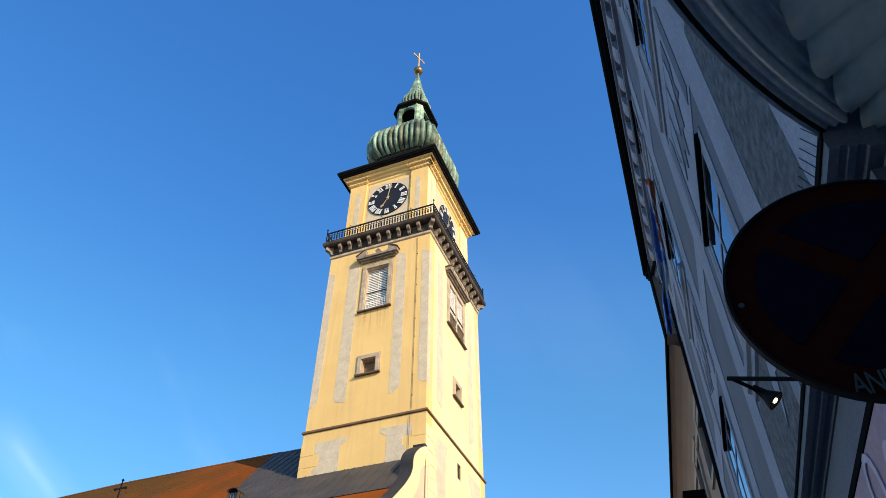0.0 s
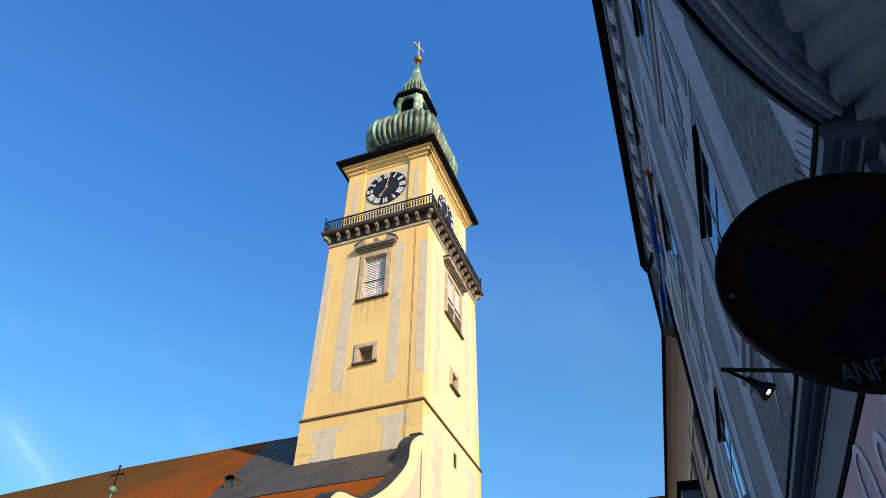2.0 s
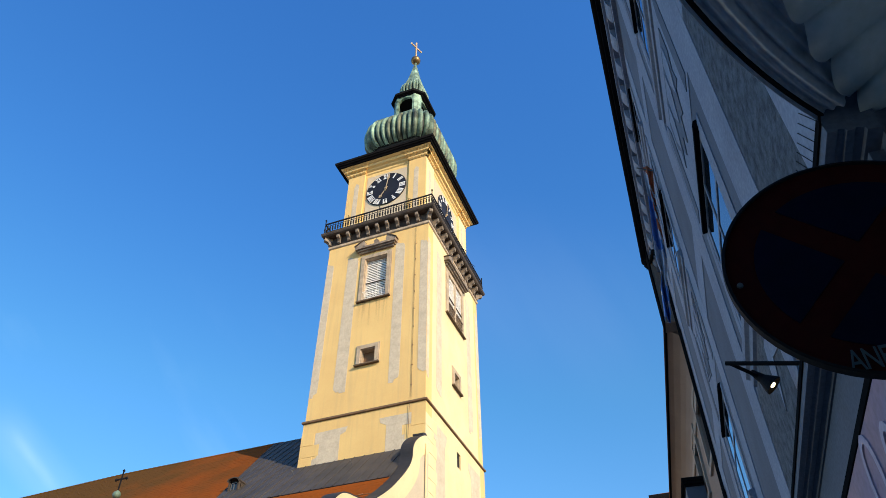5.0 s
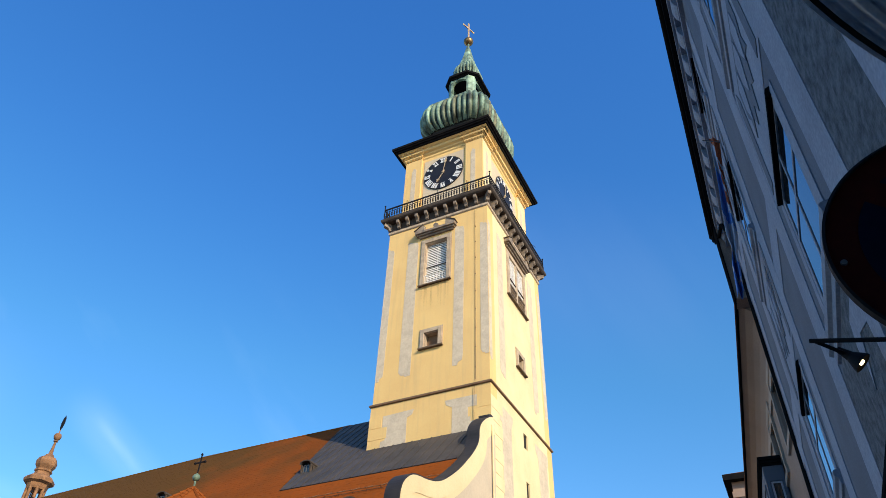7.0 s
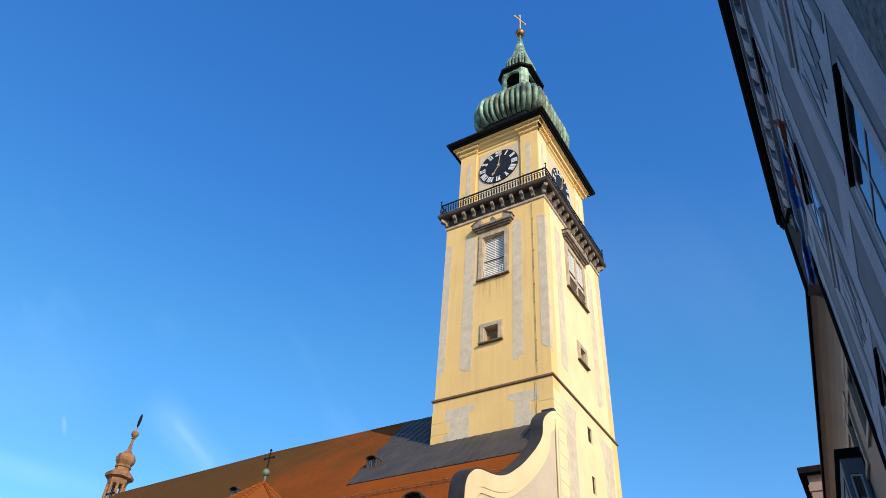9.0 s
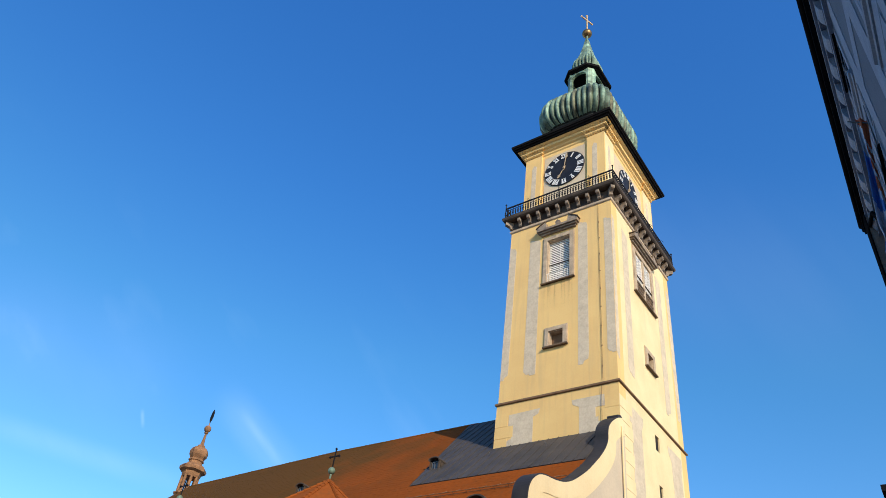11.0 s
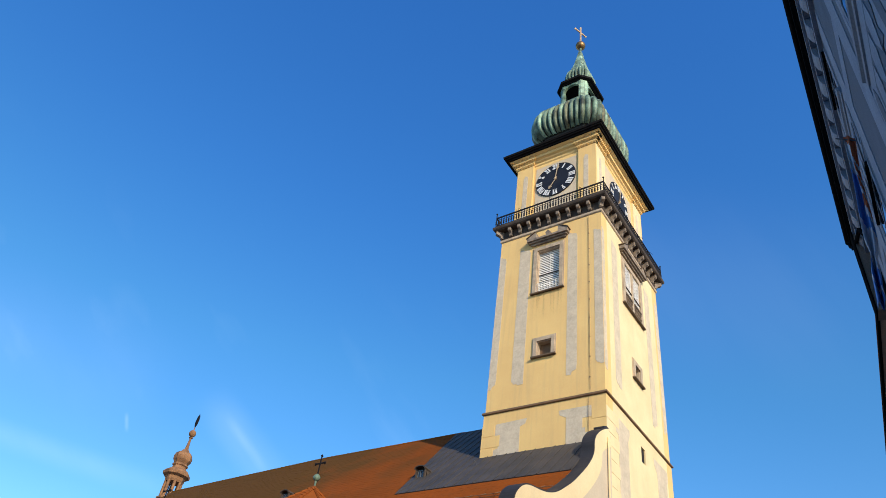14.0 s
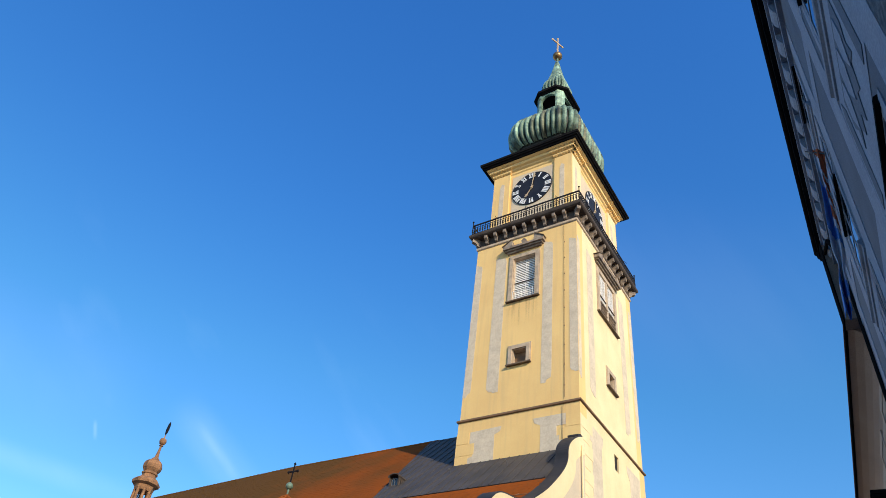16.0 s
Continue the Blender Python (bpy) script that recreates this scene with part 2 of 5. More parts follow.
# the nave's tiles: redder beside the tower, darker and browner further along
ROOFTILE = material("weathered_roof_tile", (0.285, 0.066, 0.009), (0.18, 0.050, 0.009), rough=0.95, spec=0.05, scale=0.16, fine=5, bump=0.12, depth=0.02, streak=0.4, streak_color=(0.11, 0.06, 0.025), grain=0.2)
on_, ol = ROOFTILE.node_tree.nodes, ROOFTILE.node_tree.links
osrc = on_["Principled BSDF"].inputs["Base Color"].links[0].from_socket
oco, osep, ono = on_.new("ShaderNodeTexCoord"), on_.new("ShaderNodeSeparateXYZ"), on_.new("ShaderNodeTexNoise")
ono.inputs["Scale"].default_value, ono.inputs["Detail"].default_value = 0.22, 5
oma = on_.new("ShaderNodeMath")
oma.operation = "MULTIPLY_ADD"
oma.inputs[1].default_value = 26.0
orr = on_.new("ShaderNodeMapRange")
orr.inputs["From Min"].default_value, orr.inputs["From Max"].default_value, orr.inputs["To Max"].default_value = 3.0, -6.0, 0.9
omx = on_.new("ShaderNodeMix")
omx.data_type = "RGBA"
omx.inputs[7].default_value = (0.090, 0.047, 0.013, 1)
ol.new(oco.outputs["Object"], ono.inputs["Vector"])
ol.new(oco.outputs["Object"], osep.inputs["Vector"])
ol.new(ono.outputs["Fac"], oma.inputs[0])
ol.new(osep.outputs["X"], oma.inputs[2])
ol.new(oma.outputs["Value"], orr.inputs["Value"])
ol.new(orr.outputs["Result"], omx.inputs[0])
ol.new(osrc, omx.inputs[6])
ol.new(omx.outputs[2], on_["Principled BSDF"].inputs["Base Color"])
SILL = material("brown_weathered_sill", (0.17, 0.115, 0.07), (0.09, 0.065, 0.045), scale=2, fine=14, bump=0.2)
# rusty water marks under the sills, thinning out downwards
STAIN = material("water_stain", (0.33, 0.22, 0.11), (0.25, 0.17, 0.09), scale=2, fine=20, bump=0.02)
tn, tl = STAIN.node_tree.nodes, STAIN.node_tree.links
tco, tmp_, tno = tn.new("ShaderNodeTexCoord"), tn.new("ShaderNodeMapping"), tn.new("ShaderNodeTexNoise")
tmp_.inputs["Scale"].default_value = (7.0, 7.0, 0.25)
tno.inputs["Scale"].default_value, tno.inputs["Detail"].default_value = 1.0, 5
tsp, tup, tra, tmu = tn.new("ShaderNodeSeparateXYZ"), tn.new("ShaderNodeMapRange"), tn.new("ShaderNodeMapRange"), tn.new("ShaderNodeMath")
tra.inputs["From Min"].default_value, tra.inputs["From Max"].default_value, tra.inputs["To Max"].default_value = 0.47, 0.8, 0.32
tmu.operation = "MULTIPLY"
tl.new(tco.outputs["Object"], tmp_.inputs["Vector"])
tl.new(tmp_.outputs["Vector"], tno.inputs["Vector"])
tl.new(tco.outputs["Generated"], tsp.inputs["Vector"])
tl.new(tsp.outputs["Z"], tup.inputs["Value"])
tl.new(tno.outputs["Fac"], tra.inputs["Value"])
tedge, tboth = tn.new("ShaderNodeMath"), tn.new("ShaderNodeMath")
tedge.operation, tedge.inputs[1].default_value, tedge.inputs[2].default_value = "PINGPONG", 0.5, 0.0
tfade = tn.new("ShaderNodeMapRange")
tfade.inputs["From Max"].default_value = 0.2
tboth.operation = "MULTIPLY"
tl.new(tsp.outputs["X"], tedge.inputs[0])
tl.new(tedge.outputs["Value"], tfade.inputs["Value"])
tl.new(tfade.outputs["Result"], tboth.inputs[0])
tl.new(tup.outputs["Result"], tboth.inputs[1])
tl.new(tboth.outputs["Value"], tmu.inputs[0])
tl.new(tra.outputs["Result"], tmu.inputs[1])
tl.new(tmu.outputs["Value"], tn["Principled BSDF"].inputs["Alpha"])

GLASS = bpy.data.materials.new("window_glass")
GLASS.use_nodes = True
gb = GLASS.node_tree.nodes["Principled BSDF"]
gb.inputs["Base Color"].default_value = (0.02, 0.025, 0.03, 1)
gb.inputs["Roughness"].default_value = 0.03
gb.inputs["Specular IOR Level"].default_value = 0.9
BULB = bpy.data.materials.new("lit_lamp_glass")
BULB.use_nodes = True
bb = BULB.node_tree.nodes["Principled BSDF"]
bb.inputs["Emission Color"].default_value = (1.0, 0.82, 0.5, 1)
bb.inputs["Emission Strength"].default_value = 2.0


# ---------------------------------------------------------------- mesh helpers
def thing(name, label, category, m=Matrix(), group="", kind=""):
    ob = new(name)
    ob.empty_display_size = 0.2
    ob.matrix_world = m
    return tagged(ob, label, category, group, kind)


def part(name, bm, mat, parent=None, label="", bevel=0.0, smooth=False):
    me = bpy.data.meshes.new(name)
    bm.normal_update()
    bm.to_mesh(me)
    bm.free()
    for mm in (mat if isinstance(mat, (list, tuple)) else (mat,)):
        me.materials.append(mm)
    if smooth:
        for p in me.polygons:
            p.use_smooth = True
    ob = new(name, me)
    if parent is not None:
        ob.parent = parent
    if label:
        ob["label"] = label
    if bevel:
        mod = ob.modifiers.new("bevel", "BEVEL")
        mod.width, mod.segments, mod.limit_method = bevel, 2, "ANGLE"
    return ob


def box(bm, x0, x1, y0, y1, z0, z1, m=None, mat=0):
    vs = [bm.verts.new((x, y, z)) for z in (z0, z1) for y in (y0, y1) for x in (x0, x1)]
    if m is not None:
        for v in vs:
            v.co = m @ v.co
    for f in ((0, 2, 3, 1), (4, 5, 7, 6), (0, 1, 5, 4), (2, 6, 7, 3), (0, 4, 6, 2), (1, 3, 7, 5)):
        bm.faces.new([vs[i] for i in f]).material_index = mat
    return vs


def boxes(*rows):
    bm = bmesh.new()
    for r in rows:
        box(bm, *r)
    return bm


def prism(bm, pts, depth, m=Matrix()):
    """Extrude a polygon in x, z (anticlockwise) from y = 0 to y = depth, under m."""
    a = [bm.verts.new(m @ Vector((x, 0, z))) for x, z in pts]
    b = [bm.verts.new(m @ Vector((x, depth, z))) for x, z in pts]
    n = len(pts)
    bm.faces.new(a)
    bm.faces.new(b[::-1])
    for i in range(n):
        bm.faces.new((a[i], b[i], b[(i + 1) % n], a[(i + 1) % n]))
    bmesh.ops.recalc_face_normals(bm, faces=bm.faces[:])
    return bm


def lathe(bm, prof, seg=16, m=Matrix(), start=0.0, closed=True):
    """Rings of radius r at height z."""
    rings = []
    for r, z in prof:
        rings.append([bm.verts.new(m @ Vector((r * math.cos(start + 2 * math.pi * i / seg), r * math.sin(start + 2 * math.pi * i / seg), z))) for i in range(seg)])
    for a, b in zip(rings, rings[1:]):
        for i in range(seg):
            bm.faces.new((a[i], a[(i + 1) % seg], b[(i + 1) % seg], b[i]))
    if closed:
        bm.faces.new(rings[0][::-1])
        bm.faces.new(rings[-1])
    return bm


def rod(bm, a, b, r, seg=8, r2=None):
    a, b = Vector(a), Vector(b)
    m = Matrix.Translation(a) @ (b - a).to_track_quat("Z", "Y").to_matrix().to_4x4()
    return lathe(bm, [(r, 0), (r if r2 is None else r2, (b - a).length)], seg, m)


def ring_rect(bm, prof, dy=0.0, cham=None):
    """Sweep a profile of (half width in x, z) round a rectangle whose half depth is dy more; cham cuts the corners."""
    rings = []
    for k, (h, z) in enumerate(prof):
        hx, hy = h, h + dy
        if cham:
            c = cham[k] if isinstance(cham, (list, tuple)) else cham
            pts = [(hx - c, -hy), (hx, -hy + c), (hx, hy - c), (hx - c, hy), (-hx + c, hy), (-hx, hy - c), (-hx, -hy + c), (-hx + c, -hy)]
        else:
            pts = [(hx, -hy), (hx, hy), (-hx, hy), (-hx, -hy)]
        rings.append([bm.verts.new((x, y, z)) for x, y in pts])
    n = len(rings[0])
    for a, b in zip(rings, rings[1:]):
        for i in range(n):
            bm.faces.new((a[i], a[(i + 1) % n], b[(i + 1) % n], b[i]))
    bm.faces.new(rings[0][::-1])
    bm.faces.new(rings[-1])
    return bm


def wall_cells(bm, xs, zs, holes, y0, y1):
    """A wall slab in x, z with openings that go through it."""
    xs = sorted(set(xs) | {v for h in holes for v in h[:2]})
    zs = sorted(set(zs) | {v for h in holes for v in h[2:]})
    nx, nz = len(xs) - 1, len(zs) - 1

    def solid(i, j):
        if not (0 <= i < nx and 0 <= j < nz):
            return False
        cx, cz = (xs[i] + xs[i + 1]) / 2, (zs[j] + zs[j + 1]) / 2
        return not any(h[0] <= cx <= h[1] and h[2] <= cz <= h[3] for h in holes)

    made = {}

    def vert(i, j, k):
        if (i, j, k) not in made:
            made[i, j, k] = bm.verts.new((xs[i], (y0, y1)[k], zs[j]))
        return made[i, j, k]

    for i in range(nx):
        for j in range(nz):
            if not solid(i, j):
                continue
            bm.faces.new((vert(i, j, 0), vert(i + 1, j, 0), vert(i + 1, j + 1, 0), vert(i, j + 1, 0)))
            bm.faces.new((vert(i, j, 1), vert(i, j + 1, 1), vert(i + 1, j + 1, 1), vert(i + 1, j, 1)))
            if not solid(i - 1, j):
                bm.faces.new((vert(i, j, 0), vert(i, j + 1, 0), vert(i, j + 1, 1), vert(i, j, 1)))
            if not solid(i + 1, j):
                bm.faces.new((vert(i + 1, j, 0), vert(i + 1, j, 1), vert(i + 1, j + 1, 1), vert(i + 1, j + 1, 0)))
            if not solid(i, j - 1):
                bm.faces.new((vert(i, j, 0), vert(i, j, 1), vert(i + 1, j, 1), vert(i + 1, j, 0)))
            if not solid(i, j + 1):
                bm.faces.new((vert(i, j + 1, 0), vert(i + 1, j + 1, 0), vert(i + 1, j + 1, 1), vert(i, j + 1, 1)))
    return bm


# ---------------------------------------------------------------- church tower
HX, DY = 3.92, 1.10            # half width of the shaft, and how much deeper than wide it is
HY = HX + DY
Z_COR, Z_TOP, Z_SLAB = 22.35, 36.45, 37.35
# the four sides: local x along the side, local y inwards, origin on the axis at the face
SOUTH = Matrix.Translation((0, -HY, 0))
EAST = Matrix.Translation((HX, 0, 0)) @ Matrix.Rotation(radians(90), 4, "Z")
NORTH = Matrix.Translation((0, HY, 0)) @ Matrix.Rotation(radians(180), 4, "Z")
WEST = Matrix.Translation((-HX, 0, 0)) @ Matrix.Rotation(radians(-90), 4, "Z")

tower = thing("church_tower", "yellow plastered church tower with green copper onion dome and black clocks", "church tower")
WIN = {"big": (-0.84, 0.88, 30.72, 34.4), "small": (-0.56, 0.46, 25.66, 26.74)}
E_BIG, E_SMALL = [(-1.35, -0.15, 30.9, 34.45), (0.15, 1.35, 30.9, 34.45)], (-0.35, 0.5, 25.75, 26.75)
T = 0.9
bm = bmesh.new()
south_holes = [WIN["big"], WIN["small"]]
wall_cells(bm, (-HX, HX), (Z_COR, Z_TOP), south_holes, -HY, -HY + T)
part("south_wall", bm, YELLOW, tower)
bm = bmesh.new()
tmp = bmesh.new()
E_SLITS = [(-0.12, 0.52, 20.33, 21.3), (0.0, 0.5, 17.25, 18.28)]
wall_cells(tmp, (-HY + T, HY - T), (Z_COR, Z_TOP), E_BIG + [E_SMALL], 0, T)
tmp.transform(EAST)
part("east_wall", tmp, CREAM, tower, "cream plaster, made paler for the sunlit side")
part("north_wall", boxes((-HX, HX, HY - T, HY, Z_COR, Z_TOP)), YELLOW, tower)
part("west_wall", boxes((-HX, -HX + T, -HY + T, HY - T, Z_COR, Z_TOP)), YELLOW, tower)
# the base below the string course
HB = 3.97
bm = bmesh.new()
tmp = bmesh.new()
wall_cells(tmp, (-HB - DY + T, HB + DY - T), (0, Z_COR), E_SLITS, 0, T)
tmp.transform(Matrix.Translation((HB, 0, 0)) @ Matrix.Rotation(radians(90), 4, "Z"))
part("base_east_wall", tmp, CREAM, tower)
part("base_south_wall", boxes((-HB, HB, -HB - DY, -HB - DY + T, 0, Z_COR)), YELLOW, tower)
part("base_north_wall", boxes((-HB, HB, HB + DY - T, HB + DY, 0, Z_COR)), YELLOW, tower)
part("base_west_wall", boxes((-HB, -HB + T, -HB - DY + T, HB + DY - T, 0, Z_COR)), YELLOW, tower)
for za, zb in ((Z_TOP - 0.6, Z_TOP - 0.3), (28.5, 28.8), (22.4, 22.7)):
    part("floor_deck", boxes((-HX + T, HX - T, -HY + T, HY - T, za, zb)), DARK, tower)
bm = bmesh.new()
ring_rect(bm, [(3.98, 22.18), (4.07, 22.22), (4.08, 22.31), (4.02, 22.37), (3.93, 22.42)], DY)
part("string_course", bm, BROWNSTONE, tower, "thin brown stone string course")


def strip(side, x0, x1, z0, z1, parent, face, top="ear", bot="ear"):
    """A lesene that lost its paint: a thin coat with stepped, curled ends."""
    w = x1 - x0
    pts = [(x0, z0 + 0.35), (x0 + 0.25 * w, z0 + 0.1), (x0 + 0.45 * w, z0 + 0.12), (x0 + 0.55 * w, z0), (x1, z0 + 0.02)]
    if bot == "ear_l":
        pts = [(x0, z0 + 0.02), (x0 + 0.45 * w, z0), (x0 + 0.55 * w, z0 + 0.2), (x1 - 0.05 * w, z0 + 0.32), (x1, z0 + 0.75)]
    pts += [(x1, z1 - 0.45), (x1 - 0.1 * w, z1 - 0.2), (x1 - 0.35 * w, z1 - 0.12), (x0 + 0.5 * w, z1 - 0.12), (x0 + 0.3 * w, z1), (x0, z1)]
    bm = bmesh.new()
    prism(bm, pts, 0.05, side @ Matrix.Translation((0, -0.012 + face, 0)))
    part("bare_strip", bm, BARE, parent, "patch of bare grey render where paint is lost")


for x0, x1, z0, z1, b in ((-3.92, -3.37, 23.95, 34.85, "ear_l"), (-2.26, -1.41, 23.9, 34.95, "ear"), (1.47, 2.17, 23.85, 35.2, "ear_l"), (3.36, 3.91, 24.2, 34.85, "ear")):
    strip(SOUTH, x0, x1, z0, z1, tower, 0.0, bot=b)
for x0, x1, z0, z1, b in ((-5.0, -4.6, 23.9, 35.0, "ear"), (-3.42, -2.54, 23.7, 35.0, "ear"), (2.35, 3.2, 23.85, 34.9, "ear_l"), (4.4, 5.0, 24.3, 35.0, "ear_l")):
    strip(EAST, x0, x1, z0, z1, tower, 0.0, bot=b)
BS = Matrix.Translation((0, -HB - DY, 0))
BE = Matrix.Translation((HB, 0, 0)) @ Matrix.Rotation(radians(90), 4, "Z")


def patch(side, pts, name="bare_patch"):
    bm = bmesh.new()
    prism(bm, pts, 0.05, side @ Matrix.Translation((0, -0.012, 0)))
    part(name, bm, BARE, tower, "patch of bare grey render where paint is lost")


patch(BS, [(-3.1, 19.2), (-1.38, 19.2), (-1.4, 21.05), (-1.05, 21.2), (-0.95, 21.52), (-3.05, 21.45), (-3.05, 20.6), (-2.8, 20.5), (-2.8, 19.9), (-3.1, 19.8)])
patch(BS, [(1.55, 19.0), (3.0, 19.0), (3.0, 20.3), (2.55, 20.3), (2.55, 20.9), (3.1, 20.9), (3.1, 21.6), (1.1, 21.6), (1.15, 21.3), (1.55, 21.1)])
patch(BE, [(-3.5, 10), (-2.1, 10), (-2.12, 20.55), (-1.87, 21.1), (-1.87, 21.4), (-4.1, 21.5), (-4.1, 20.5), (-3.5, 20.4)])
patch(BE, [(2.6, 10), (3.9, 10), (3.9, 20.6), (4.1, 20.8), (4.1, 21.45), (1.85, 21.45), (1.9, 21.0), (2.3, 20.6)])
# quoin blocks of the base, raised plaster
k = 0
for z in [21.46 - 0.74 * i for i in range(15)]:
    long = 1.25 if k % 2 else 0.85
    for sx in (-1, 1):
        xa, xb = (HB - long, HB - 0.004) if sx > 0 else (-HB - 0.016, -HB + long)
        part("quoin", boxes((xa, xb, -HB - DY - 0.016, -HB - DY + 0.1, z - 0.71, z)), YELLOW, tower)
    lo2 = 2.1 - long
    part("quoin", boxes((HB - 0.1, HB + 0.016, -HB - DY - 0.012, -HB - DY + lo2 + 0.4, z - 0.71, z)), CREAM, tower)
    k += 1
# lightning conductor and its clips
bm = bmesh.new()
rod(bm, (3.03, -HY - 0.05, 22.6), (3.0, -HY - 0.05, 36.2), 0.013, 6)
rod(bm, (2.95, -HB - DY - 0.08, 19.4), (2.98, -HB - DY - 0.08, 22.1), 0.013, 6)
for i in range(9):
    box(bm, 2.99, 3.05, -HY - 0.06, -HY, 23.4 + 1.4 * i, 23.45 + 1.4 * i)
part("lightning_conductor", bm, BROWNSTONE, tower, "thin rusty lightning conductor")


def surround(side, x0, x1, z0, z1, w, d, sill=True, mat=STONE, name="window_surround"):
    """A stone frame with a stepped outer edge and a sill."""
    for nm, rows in (("window_jamb", ((x0 - w, x0, z0 - 0.05, z1 + w, d), (x0 - w - 0.07, x0 - w, z0 - 0.05, z1 + w + 0.07, d * 0.55))),
                     ("window_jamb", ((x1, x1 + w, z0 - 0.05, z1 + w, d), (x1 + w, x1 + w + 0.07, z0 - 0.05, z1 + w + 0.07, d * 0.55))),
                     ("window_head", ((x0, x1, z1, z1 + w, d), (x0 - w, x1 + w, z1 + w, z1 + w + 0.07, d * 0.55)))):
        bm = bmesh.new()
        for a, b, c, e, p in rows:
            box(bm, a, b, -p, 0.12, c, e, side)
        part(nm, bm, mat, tower, "weathered stone window frame")
    bm = bmesh.new()
    for a, b, c, e in ((x0, x0 + 0.05, z0, z1), (x1 - 0.05, x1, z0, z1), (x0 + 0.05, x1 - 0.05, z1 - 0.05, z1), (x0 + 0.05, x1 - 0.05, z0, z0 + 0.05)):
        box(bm, a, b, 0.0, 0.66, c, e, side)
    part("window_lining", bm, mat, tower)
    if sill:
        bm = bmesh.new()
        box(bm, x0 - w - 0.1, x1 + w + 0.1, -d - 0.1, 0.1, z0 - 0.14, z0 - 0.05, side)
        part("window_sill", bm, SILL, tower, "brown weathered stone sill")


def pediment(side, xc, half, z):
    """A stone hood with a broken, upswept gable over it."""
    bm = bmesh.new()
    for hw, za, zb, d in ((half - 0.12, z, z + 0.14, 0.16), (half, z + 0.14, z + 0.26, 0.3), (half + 0.12, z + 0.26, z + 0.42, 0.42)):
        box(bm, xc - hw, xc + hw, -d, 0.05, za, zb, side)
    for s in (-1, 1):
        pts = [(xc + s * (half + 0.12), z + 0.42), (xc + s * (half - 0.62), z + 0.42), (xc + s * (half - 0.60), z + 0.86), (xc + s * (half - 0.52), z + 0.98), (xc + s * (half + 0.12), z + 0.54)]
        prism(bm, pts if s < 0 else pts[::-1], 0.42, side @ Matrix.Translation((0, -0.4, 0)))
    prism(bm, [(xc - 0.3, z + 0.42), (xc + 0.3, z + 0.42), (xc + 0.14, z + 0.6), (xc + 0.2, z + 0.8), (xc, z + 1.0), (xc - 0.2, z + 0.8), (xc - 0.14, z + 0.6)], 0.3, side @ Matrix.Translation((0, -0.28, 0)))
    hood = part("window_pediment", bm, CONSOLE, tower, "broken stone pediment with carved centre")
    for s in (-1, 1):
        bm = bmesh.new()
        pts = [(xc + s * (half + 0.18), z + 0.545), (xc + s * (half - 0.54), z + 1.0), (xc + s * (half - 0.52), z + 1.05), (xc + s * (half + 0.2), z + 0.59)]
        prism(bm, pts if s < 0 else pts[::-1], 0.5, side @ Matrix.Translation((0, -0.46, 0)))
        part("pediment_flashing", bm, SILL, hood)


def louvres(side, x0, x1, z0, z1, n, out=0.0, tilt=66):
    side0, side = side, side @ Matrix.Translation((0, -out, 0))
    bm = bmesh.new()
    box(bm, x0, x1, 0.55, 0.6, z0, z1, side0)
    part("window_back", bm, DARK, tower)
    bm = bmesh.new()
    xm = (x0 + x1) / 2
    for a, b in ((x0, x0 + 0.07), (x1 - 0.07, x1), (xm - 0.015, xm + 0.015)):
        box(bm, a, b, 0.1, 0.16, z0, z1, side)
    zm = z0 + (z1 - z0) * 0.44
    part("louvre_frame", bm, LOUVRE, tower)
    bm = bmesh.new()
    box(bm, x0, x1, 0.02, 0.19, zm - 0.016, zm + 0.016, side)
    part("louvre_bar", bm, DARKSTONE, tower)
    sl = None
    for i in range(n):
        zz = z0 + (i + 0.5) * (z1 - z0) / n
        mm = side @ Matrix.Translation((xm, 0.11, zz)) @ Matrix.Rotation(radians(tilt), 4, "X")
        if sl is None:
            bm = bmesh.new()
            box(bm, -(x1 - x0) / 2 + 0.03, (x1 - x0) / 2 - 0.03, -0.078, 0.078, -0.01, 0.01)
            sl = part("slat", bm, LOUVRE, tower)
            me = sl.data
            sl.matrix_local = mm
        else:
            o = new("slat", me)
            o.parent = tower
            o.matrix_local = mm


x0, x1, z0, z1 = WIN["big"]
surround(SOUTH, x0, x1, z0, z1, 0.27, 0.09)
pediment(SOUTH, (x0 + x1) / 2, 1.45, 34.95)
louvres(SOUTH, x0, x1, z0, z1, 24, -0.16)
bm = bmesh.new()
for i in range(15):
    rod(bm, (x0 + (i + 0.5) * (x1 - x0) / 15, -HY + 0.0, z0), (x0 + (i + 0.5) * (x1 - x0) / 15, -HY + 0.0, z0 + 0.75), 0.012, 5)
box(bm, x0, x1, -HY - 0.02, -HY + 0.02, z0 + 0.73, z0 + 0.77)
part("window_rail", bm, LOUVRE, tower, "low iron rail before the louvres")
x0, x1, z0, z1 = WIN["small"]
surround(SOUTH, x0, x1, z0, z1, 0.24, 0.1)
part("small_window_back", boxes((x0 + 0.05, x1 - 0.05, -HY + 0.36, -HY + 0.42, z0 + 0.05, z1 - 0.05)), BROWNSTONE, tower, "brown boarded panel")
for a, b, c, d in E_BIG:
    louvres(EAST, a, b, c, d, 24, 0.09, 77)
surround(EAST, -1.35, 1.35, 30.9, 34.45, 0.36, 0.09)
bm = bmesh.new()
box(bm, -0.15, 0.15, -0.06, 0.3, 30.9, 34.45, EAST)
part("window_mullion", bm, STONE, tower)
pediment(EAST, 0, 1.95, 35.0)
bm = bmesh.new()
